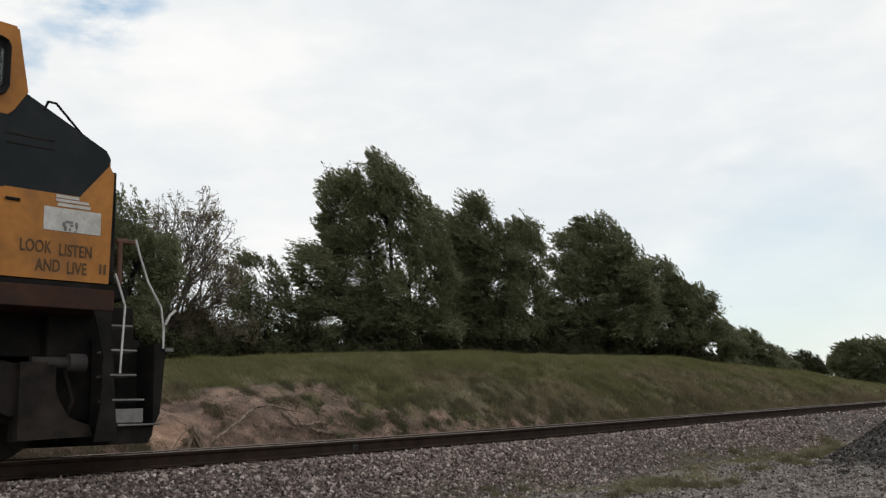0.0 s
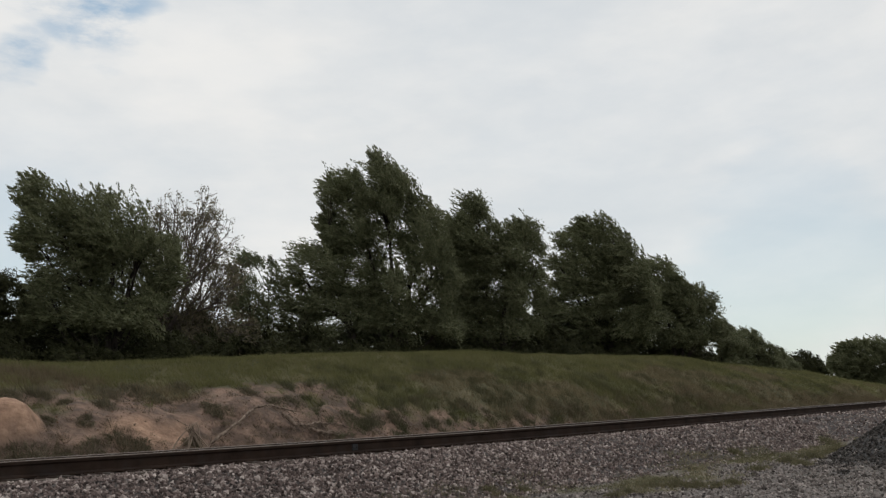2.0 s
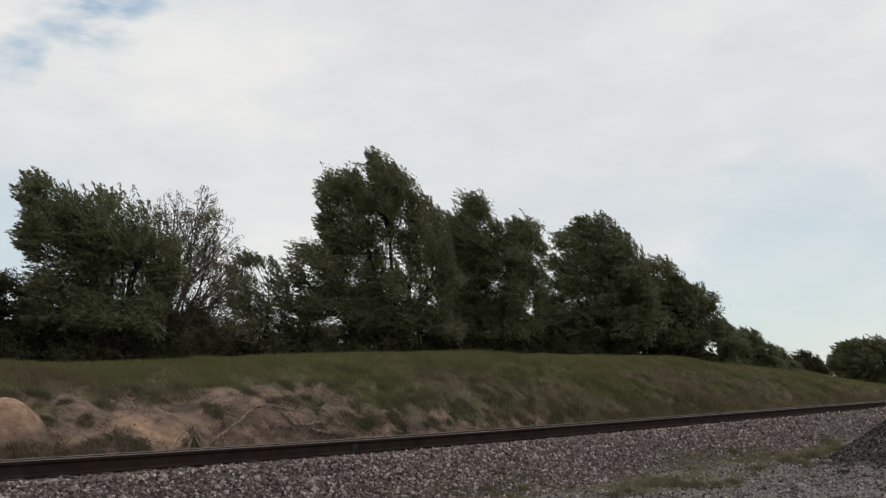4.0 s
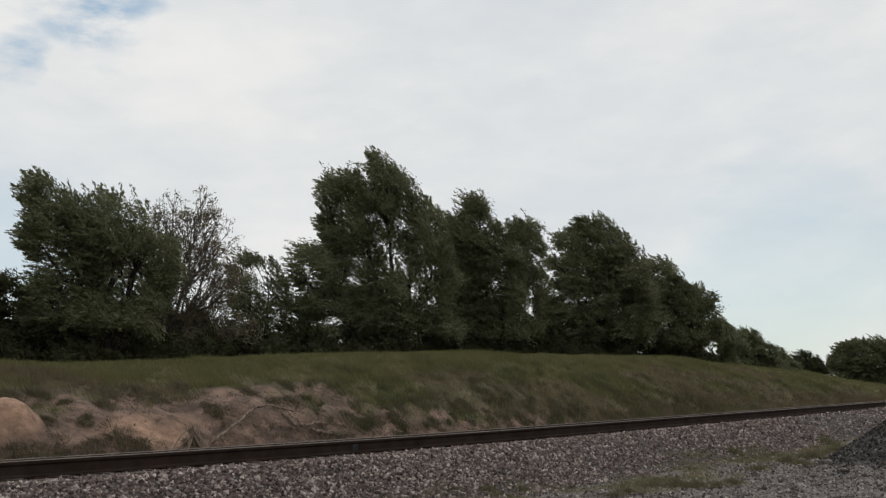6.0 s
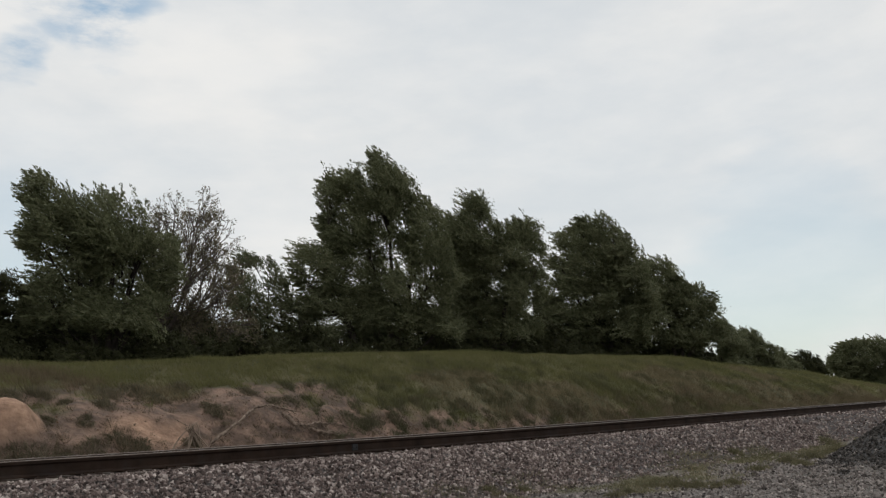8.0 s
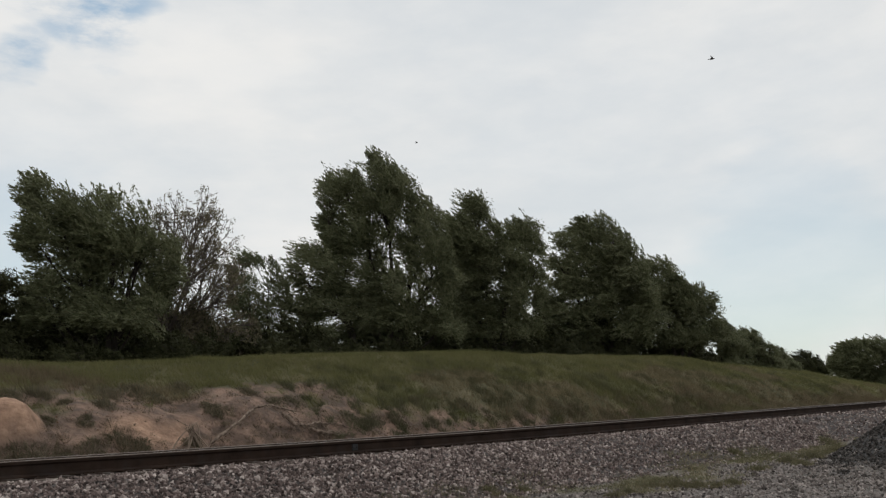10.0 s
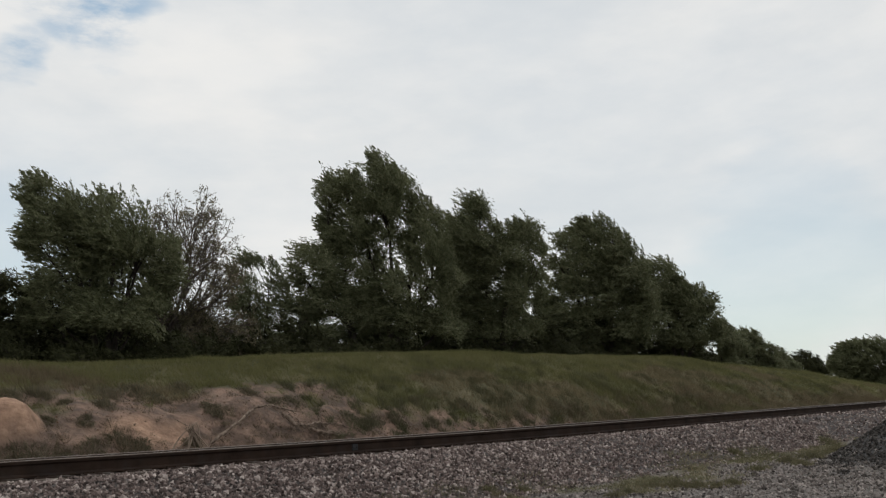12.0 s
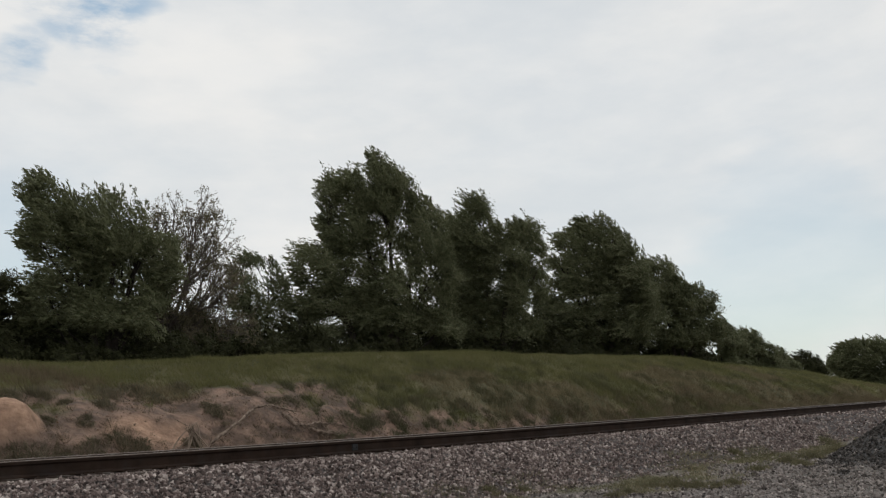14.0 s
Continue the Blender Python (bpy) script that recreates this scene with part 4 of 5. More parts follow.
def build_elm(kind, place, turn, foot, crown, label, seed, stems, depth=1.4, per=7.2, clump=0.84, leaf=0.1, plumes=25, leaves=34, boughs=12, trunk=0.13, sway=1.0, mat=None, wind=(-0.85, 0, 0.1), bark=None):
    """A wind-blown tree: slender forking stems (foot, top: across and up), steep limbs, and boughs of streaming leaf clumps."""
    mat, bark = mat or M_LEAF, bark or M_BARK
    rng = np.random.default_rng(seed)
    base_z = float(ground_height(place[0], place[1])) - 0.06
    drop = base_z - foot
    tree = tagged(empty(kind, pose(place[0], place[1], foot, 0, 0, turn)), label, "tree")
    wood, lines = Tubes(), []
    for x0, x1, z1 in stems:
        line = bend_path((x0, rng.uniform(-0.1, 0.1), drop), (x1, rng.uniform(-0.3, 0.3), z1), ((x0 - x1) * 0.12, 0, 0), 11)
        line[1:-1] += rng.normal(0, 0.035, (9, 3)) * (1, 1, 0)
        rad = trunk * (0.75 + 0.5 * rng.random()) * np.linspace(1, 0.16, 11)
        rad[0] *= 1.4
        wood.add(line, rad, 8)
        lines.append(line)
    part_mesh("trunk", wood.mesh("trunk", bark), tree)
    centres = crown.fill(rng, per, depth)
    mid = np.array([np.mean([b[:, 1:].mean() for b in crown.bands]), 0, np.mean([b[:, 0].mean() for b in crown.bands])])
    out = unit((centres - mid) * (1.0, 0.7, 0.8))
    axes = unit(np.array(wind) * 0.75 + np.array([0, 0, 0.5]) + out * 0.55 + rng.normal(0, 0.22, centres.shape))
    sizes = clump * rng.uniform(0.7, 1.3, len(centres))
    centres = centres - axes * (0.3 * sizes)[:, None]
    # boughs: clumps that hang together
    seeds = [centres[rng.integers(len(centres))]]
    while len(seeds) < boughs:
        far = np.min([np.linalg.norm((centres - q) * (1, 0.5, 1), axis=1) for q in seeds], 0)
        seeds.append(centres[int(np.argmax(far * rng.uniform(0.7, 1, len(far))))])
    own = np.argmin([np.linalg.norm((centres - q) * (1, 0.5, 1), axis=1) for q in seeds], 0)
    top = max(float(b[-1, 0]) for b in crown.bands)
    for k in range(boughs):
        mine = own == k
        if not mine.any():
            continue
        heart = centres[mine].mean(0)
        line = min(lines, key=lambda q: abs(np.interp(heart[2] * 0.6, q[:, 2], q[:, 0]) - heart[0]))
        h = np.clip(heart[2] - 1.1 - 0.9 * abs(heart[0] - np.interp(heart[2], line[:, 2], line[:, 0])), 0.35, line[-1, 2] * 0.95)
        root = np.array([np.interp(h, line[:, 2], line[:, j]) for j in range(3)])
        wood = Tubes()
        limb = bend_path((0, 0, 0), heart - root, (0, 0, -0.1), 7)
        limb[1:-1] += rng.normal(0, 0.03, (5, 3))
        wood.add(limb, trunk * 0.32 * np.linspace(1, 0.35, 7), 6)
        for c, a, s in zip(centres[mine], axes[mine], sizes[mine]):
            if crown.open_at(c[0], c[2], rng):
                continue
            start = limb[rng.integers(3, 7)]
            wood.add(bend_path(start, c + a * s * 0.35 - root, rng.normal(0, 0.06, 3), 5), 0.014 * np.linspace(1.1, 0.3, 5), 4)
        bough = part_mesh("bough", wood.mesh("bough", bark), tree, m=Matrix.Translation(root))
        v = spray_leaves(rng, crown, centres[mine], axes[mine], sizes[mine], plumes, leaves, leaf, wind) - root
        if len(v):
            part_mesh("foliage", mesh_from_arrays("foliage", v, np.arange(len(v)).reshape(-1, 3), [mat]), bough)
        if sway:
            BOUGHS.append((bough, Vector(root), sway * (0.45 + 0.55 * max(0.0, heart[2] / top) ** 1.5), rng.uniform(0, 20)))
    return tree


ELM = "wind-blown dark green elm standing on the bank top"
build_elm("elm_tree", (10.3, 12.0), -25, 1.79, Crown([
    [(1.2, -2.0, -0.63), (1.57, -2.09, -0.65), (2.3, -2.19, -0.67), (2.75, -1.91, -0.62), (3.16, -1.95, -0.53), (3.4, -2.22, -0.54), (3.69, -2.41, -0.55), (3.94, -2.04, -0.56), (4.21, -2.01, -0.57), (4.51, -2.12, -0.74), (4.72, -2.36, -0.82), (5.02, -2.14, -1.01), (5.29, -2.1, -1.36)],
    [(1.2, -0.95, 1.36), (1.57, -0.91, 1.38), (2.47, -0.7, 1.57), (3.05, -0.58, 1.65), (3.55, -0.57, 1.82), (3.98, -0.59, 1.58), (4.25, -0.59, 1.19), (4.62, -0.66, 1.07), (4.99, -0.76, 1.01), (5.14, -0.79, 0.54), (5.3, -0.82, -0.18), (5.48, -0.8, -0.63)]],
    [(-1.56, 2.95, 0.24, 0.16), (-1.24, 1.83, 0.3, 0.28), (0.52, 2.08, 0.37, 0.21), (-0.29, 2.28, 0.14, 0.13), (-0.75, 2.37, 0.11, 0.1), (-0.52, 4.49, 0.11, 0.09), (-1.89, 2.27, 0.12, 0.12), (0.41, 4.41, 0.1, 0.06)]),
    "dense wind-blown elm with dark green leaves and a dark trunk", 11, [(0.05, 0.25, 4.4), (-0.1, -1.3, 4.2), (0.12, 0.9, 3.6)], sway=1.2, leaf=0.09, leaves=38, per=8.6, clump=0.74)
def build_bare_tree(place, turn, seed):
    """A half-dead tree: limbs that fork again and again into a fan of thin twigs, with few leaves at the tips."""
    rng = np.random.default_rng(seed)
    base_z = float(ground_height(*place)) - 0.06
    tree = tagged(empty("bare_tree", pose(place[0], place[1], base_z, 0, 0, turn)), "half-bare grey tree with a fan of thin twigs", "tree")
    stem = Tubes()
    line = bend_path((0, 0, 0), (0.05, 0, 1.5), (-0.06, 0, 0), 6)
    stem.add(line, 0.15 * np.linspace(1.2, 0.7, 6), 9)
    part_mesh("trunk", stem.mesh("trunk", M_BARK_GREY), tree)

    def grow(wood, tips, a, way, length, radius, level):
        way = way / np.linalg.norm(way)
        b = a + way * length
        w = bend_path(a, b, rng.normal(0, 0.045 * length, 3) + (0, 0, -0.03 * length), 5)
        wood.add(w, radius * np.linspace(1, 0.62, 5), 6 if level < 2 else 4)
        if level >= 4:
            tips.append((b, way))
            return
        for _ in range((3, 3, 4, 4)[level]):
            d = way + rng.normal(0, 0.42, 3) + np.array([0.02, 0, 0.1])
            grow(wood, tips, w[rng.integers(2, 5)], d, length * rng.uniform(0.58, 0.8), max(radius * 0.6, 0.006), level + 1)
    for k, (dx, dz, size) in enumerate(((-0.05, 1.0, 1.45), (0.1, 1.0, 1.75), (0.28, 1.0, 1.8), (0.46, 1.0, 1.75), (0.72, 0.95, 1.75), (0.95, 0.75, 1.6), (1.0, 0.4, 1.25), (1.0, 0.12, 0.95), (0.75, 0.3, 0.9), (0.5, 0.6, 0.95), (0.15, 0.8, 1.0), (-0.15, 0.7, 0.85), (0.9, 0.55, 1.0), (0.6, 0.15, 0.8))):
        root = line[5] * (1 - 0.06 * min(k, 10))
        wood, tips = Tubes(), []
        grow(wood, tips, np.zeros(3), np.array([dx, rng.uniform(-0.35, 0.35), dz]), size, 0.058, 0)
        bough = part_mesh("bough", wood.mesh("bough", M_BARK_GREY), tree, m=Matrix.Translation(root))
        vs, fs, n0 = [], [], 0
        for p, way in tips:
            if rng.random() < 0.92:
                v, f = leaf_cloud(rng, p, np.array([0.12, 0.12, 0.12]), 8, 0.085, (0.1, 0, 0.4))
                keep = rng.integers(10, 18) * 3
                vs.append(v[:keep])
                fs.append(np.arange(keep).reshape(-1, 3) + n0)
                n0 += keep
        part_mesh("foliage", mesh_from_arrays("foliage", np.concatenate(vs), np.concatenate(fs), [M_LEAF_DRY]), bough)
        BOUGHS.append((bough, Vector(root), 0.35, rng.uniform(0, 20)))


build_bare_tree((13.15, 14.5), -29, 12)
build_elm("young_tree", (19.4, 18.0), -35, 2.0, Crown([[(1.33, -1.5, 1.92), (2.81, -1.5, 1.52), (3.91, -1.46, 0.93), (4.67, -1.46, 0.81), (4.85, -1.42, -0.05), (5.17, -1.38, -0.78)]],
    [(-0.62, 3.37, 0.25, 0.2), (0.55, 2.58, 0.17, 0.26), (-0.19, 4.36, 0.19, 0.18), (0.99, 3.45, 0.19, 0.2)]),
    "young thin-leaved tree with light green foliage", 13, [(-0.2, -0.9, 4.4), (0.1, 0.1, 4.2), (0.2, 0.9, 3.4)], per=13.0, clump=0.58, plumes=13, leaves=20, leaf=0.1, boughs=7, trunk=0.07, sway=0.8, mat=M_LEAF_PALE)
build_elm("elm_tree", (22.7, 14.0), -43, 2.2, Crown([
    [(4.6, -2.5, -1.3), (4.97, -2.82, -1.2), (5.41, -2.94, -1.04), (5.87, -3.17, -1.03), (6.36, -3.05, -1.01), (6.92, -3.04, -0.99), (7.45, -3.14, -1.0), (7.85, -2.94, -1.2), (8.08, -2.5, -1.5)],
    [(1.3, -2.1, 2.03), (2.09, -1.86, 2.07), (3.38, -1.35, 2.13), (4.35, -1.37, 2.18), (4.89, -1.61, 2.21), (5.56, -1.29, 1.98), (6.14, -1.19, 1.7), (6.51, -1.13, 1.5), (6.97, -1.08, 0.99), (7.52, -1.02, 0.66), (7.9, -1.05, 0.1), (8.25, -1.0, -0.3), (8.68, -1.08, -0.62)],
    [(1.3, -3.65, -1.25), (2.2, -3.76, -1.22), (3.06, -3.88, -1.2), (3.94, -4.16, -1.17), (4.44, -4.29, -2.1), (4.84, -4.2, -2.44), (5.12, -4.15, -3.34)]],
    [(-2.52, 4.79, 0.3, 0.12), (-1.89, 4.44, 0.2, 0.15), (-1.2, 4.41, 0.3, 0.13), (-0.26, 3.98, 0.13, 0.44), (-0.75, 3.65, 0.21, 0.31), (-0.43, 2.85, 0.19, 0.15), (0.52, 3.05, 0.43, 0.39), (0.29, 3.83, 0.13, 0.18), (1.11, 3.66, 0.13, 0.24),
     (-2.27, 2.84, 0.3, 0.22), (-1.7, 3.42, 0.21, 0.39), (-2.5, 2.07, 0.4, 0.35), (-3.18, 1.89, 0.25, 0.3), (-1.43, 2.37, 0.19, 0.13)]),
    "tallest wind-blown elm with a dark forked trunk", 14, [(-0.05, -0.5, 7.4), (0.05, 0.9, 6.2), (-0.15, -1.9, 7.0), (-1.5, -2.9, 4.4)], depth=1.7, boughs=18, trunk=0.17)
build_elm("elm_tree", (27.4, 13.5), -49, 2.35, Crown([
    [(6.02, -1.27, 0.25), (6.36, -1.06, 0.23), (6.76, -1.11, 0.06), (7.11, -1.36, 0.01), (7.49, -1.2, -0.14)],
    [(2.22, -2.07, -0.43), (5.57, -2.15, -0.25), (6.19, -2.12, -0.69), (6.58, -2.06, -1.25), (6.88, -1.95, -1.61)],
    [(1.3, -1.87, 2.0), (2.15, -1.84, 2.1), (3.56, -1.77, 2.25), (4.75, -1.66, 2.37), (5.47, -1.44, 2.3), (5.97, 0.11, 2.01), (6.27, 0.56, 1.51)]],
    [(-0.56, 4.08, 0.19, 0.34), (-0.12, 3.91, 0.12, 0.29), (0.04, 3.05, 0.21, 0.12), (0.16, 6.08, 0.12, 0.2), (0.22, 1.39, 0.09, 0.19)]),
    ELM, 15, [(0.1, -0.5, 6.5), (0.3, 1.3, 5.2), (-0.1, -1.5, 5.2)], depth=1.5, boughs=14, trunk=0.15, per=7.4)
build_elm("elm_tree", (35.9, 13.0), -57, 2.45, Crown([
    [(1.3, -3.97, 1.9), (2.52, -3.95, 2.01), (4.18, -3.7, 1.84), (5.24, -3.35, 1.62), (5.68, -3.05, 1.5), (6.13, -2.74, 1.22), (6.55, -2.82, 0.78), (6.91, -2.85, 0.48), (7.16, -1.95, 0.29), (7.47, -1.04, -0.44)]],
    [(-2.91, 3.89, 0.5, 0.28), (-3.6, 4.39, 0.18, 0.14), (-3.59, 2.44, 0.13, 0.25), (-3.39, 1.82, 0.12, 0.2), (-0.82, 6.14, 0.16, 0.37)]),
    ELM, 16, [(-0.6, -1.2, 6.6), (-0.4, 0.4, 5.8), (-0.8, -2.6, 5.6)], depth=1.8, boughs=14, trunk=0.16, leaf=0.115, leaves=32)
build_elm("elm_tree", (41.3, 13.0), -61, 2.45, Crown([
    [(1.2, -2.22, 2.38), (1.87, -2.16, 2.38), (2.7, -2.03, 2.33), (3.3, -1.98, 2.2), (3.9, -1.92, 1.98), (4.39, -1.82, 1.69), (4.75, -1.68, 0.93), (5.34, -1.51, 0.52), (5.84, -1.29, 0.23), (6.19, -0.96, -0.5)]],
    [(-0.6, 5.05, 0.41, 0.27), (0.98, 2.87, 0.17, 0.29), (-0.77, 1.34, 0.23, 0.29), (-0.34, 1.08, 0.14, 0.12)]),
    "lower wind-blown elm at the end of the row", 17, [(0.1, -0.7, 5.4), (0.3, 0.9, 3.9)], depth=1.5, boughs=9, trunk=0.13, leaf=0.12, leaves=32)
# The default leaf colour carries the shade below the elms.
SHRUB = dict(category="shrub", leaf=M_LEAF_SHADED, trunk=0.06, stems=2, sway=0.35, fork=0.1, twigs=5)
build_tree("far_tree", (66.8, 16.0), -69, [(-0.37, 1.88, 0.71, 0.57), (0.18, 1.50, 0.79, 0.53), (-0.90, 1.75, 0.35, 0.45),
    (-0.44, 1.29, 0.85, 0.51), (0.53, 1.14, 0.59, 0.42), (0.75, 0.75, 0.55, 0.4), (-0.3, 0.7, 0.8, 0.4)], "small distant tree beyond the bank", seed=20, foot=2.0, size=0.13, density=2.0, leaf=M_LEAF_SHADED, trunk=0.08, sway=0.3)
build_elm("far_tree", (58.3, 9.5), -71, 0.5, Crown([[(-0.65, -1.22, 3.75), (0.56, -1.39, 3.92), (1.95, -1.6, 4.11), (2.94, -1.41, 3.64), (3.38, -1.23, 3.08), (3.77, -0.73, 1.89), (4.01, 0.27, 1.04)],
    [(1.35, -1.9, -0.66), (2.06, -2.01, -0.57), (2.77, -2.02, -0.48), (3.42, -1.77, -0.72), (3.66, -1.41, -0.95)]], []), "broad dark tree where the cutting opens", 21, [(0.6, 0.2, 3.2), (1.0, 2.0, 3.0), (0.2, -1.2, 2.6)], depth=1.6, per=8.5, clump=0.75, leaf=0.12, leaves=32, boughs=9, trunk=0.12, sway=0.4)
build_tree("shrub", (8.2, 13.0), -20, [(-0.08, 2.20, 0.48, 0.42), (0.10, 1.52, 0.66, 0.53), (-0.56, 2.08, 0.58, 0.74), (-0.38, 1.09, 0.87, 0.58), (0.32, 0.95, 0.59, 0.45)], "tall green shrub beside the elm", seed=22, foot=1.85, **SHRUB)


# bushes that follow the falling crest
for i, (x, y, top, wide) in enumerate([(44.97, 12.0, 3.12, 0.65), (46.24, 12.0, 2.84, 0.73), (47.94, 12.0, 2.92, 0.68), (48.61, 11.8, 2.71, 0.34), (49.36, 11.6, 2.16, 0.63), (50.52, 11.4, 1.89, 0.43), (51.17, 11.2, 1.43, 0.43), (51.51, 11.0, 0.95, 0.29)]):
    lobes = [(-0.4 * wide, top - 0.42, wide * 0.5, 0.4), (0.35 * wide, top - 0.62, wide * 0.55, 0.5), (0.0, top - 1.1, wide * 0.95, 0.55), (0.3 * wide, top - 1.5, wide, 0.5), (-0.2 * wide, max(top - 2.1, 0.5), wide * 1.1, 0.5), (0.2 * wide, 0.35, wide * 1.1, 0.5)]
    build_tree("shrub", (x, y), -66, lobes, "low leafy bush along the falling bank top", seed=250 + i, group="low bushes", size=0.12, density=1.5, foot=2.0, **{**SHRUB, "leaf": M_LEAF})


def build_understory():
    rng = np.random.default_rng(77)
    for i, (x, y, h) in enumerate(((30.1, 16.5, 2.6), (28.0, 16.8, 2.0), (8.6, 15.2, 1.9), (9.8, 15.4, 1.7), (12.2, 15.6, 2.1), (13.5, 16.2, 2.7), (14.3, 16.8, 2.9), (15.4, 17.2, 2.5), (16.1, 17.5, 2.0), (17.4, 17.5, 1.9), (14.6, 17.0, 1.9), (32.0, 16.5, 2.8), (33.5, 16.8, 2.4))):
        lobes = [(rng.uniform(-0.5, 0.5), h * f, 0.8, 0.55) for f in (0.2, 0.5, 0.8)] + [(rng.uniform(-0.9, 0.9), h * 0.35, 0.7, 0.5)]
        build_tree("shrub", (x, y), -35, lobes, "tall shrub behind the elms with leaves coloured for shade", seed=90 + i, group="undergrowth shrubs", size=0.13, density=1.0, **SHRUB)
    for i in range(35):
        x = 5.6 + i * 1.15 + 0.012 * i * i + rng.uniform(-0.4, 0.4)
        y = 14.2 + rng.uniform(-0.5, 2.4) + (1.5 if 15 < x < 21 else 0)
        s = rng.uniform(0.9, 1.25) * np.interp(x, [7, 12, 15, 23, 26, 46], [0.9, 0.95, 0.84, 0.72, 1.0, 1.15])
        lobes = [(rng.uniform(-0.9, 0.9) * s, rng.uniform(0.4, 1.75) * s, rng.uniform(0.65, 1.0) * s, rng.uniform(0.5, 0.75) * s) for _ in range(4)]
        build_tree("shrub", (x, y), -20 - i * 1.4, lobes, "undergrowth shrub below the elms with leaves coloured for shade", seed=100 + i, group="undergrowth shrubs", size=0.145, density=0.95, **SHRUB)


build_understory()


def build_hedge():
    rng = np.random.default_rng(78)
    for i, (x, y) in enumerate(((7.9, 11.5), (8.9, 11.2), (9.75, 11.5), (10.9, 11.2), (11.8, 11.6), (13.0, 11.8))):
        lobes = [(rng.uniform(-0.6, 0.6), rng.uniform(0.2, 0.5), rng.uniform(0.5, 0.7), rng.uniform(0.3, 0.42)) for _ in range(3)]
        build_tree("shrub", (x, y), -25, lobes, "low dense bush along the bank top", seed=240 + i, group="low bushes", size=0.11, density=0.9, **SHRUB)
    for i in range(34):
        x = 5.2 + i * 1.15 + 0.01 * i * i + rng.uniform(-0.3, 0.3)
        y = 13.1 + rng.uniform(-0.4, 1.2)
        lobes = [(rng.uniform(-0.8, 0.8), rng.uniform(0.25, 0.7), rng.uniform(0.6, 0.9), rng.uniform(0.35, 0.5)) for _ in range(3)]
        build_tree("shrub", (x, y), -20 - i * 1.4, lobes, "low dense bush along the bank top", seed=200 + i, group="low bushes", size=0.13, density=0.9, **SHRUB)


build_hedge()


# ---- grass ----
def blade_arrays(rng, x, y, height, spread, per, width):
    """Tufts of bent blades at points on the ground."""
    n = len(x)
    z = ground_height(x, y) - 0.015
    px, py, pz, h = (np.repeat(a, per) for a in (x, y, z, height))
    ang = rng.uniform(0, 2 * np.pi, n * per)
    out = rng.uniform(0.1, 1.0, n * per) * spread
    h = h * rng.uniform(0.55, 1.1, n * per)
    rx, ry = px + np.cos(ang) * out * 0.35, py + np.sin(ang) * out * 0.35
    dx, dy = np.cos(ang) * out - 0.18 * h, np.sin(ang) * out
    wx, wy = -np.sin(ang + 0.9) * width * 1.35, np.cos(ang + 0.9) * width * 1.35
    p0 = np.stack([rx - wx, ry - wy, pz], -1)
    p1 = np.stack([rx + wx, ry + wy, pz], -1)
    p3 = np.stack([rx + dx, ry + dy, pz + h], -1)
    v = np.stack([p0, p1, p3], 1).reshape(-1, 3)
    return v, np.arange(n * per * 3).reshape(-1, 3)


def scatter(rng, n, x0, x1, y0, y1, keep):
    x, y = rng.uniform(x0, x1, n), rng.uniform(y0, y1, n)
    k = rng.uniform(0, 1, n) < keep(x, y)
    return x[k], y[k]


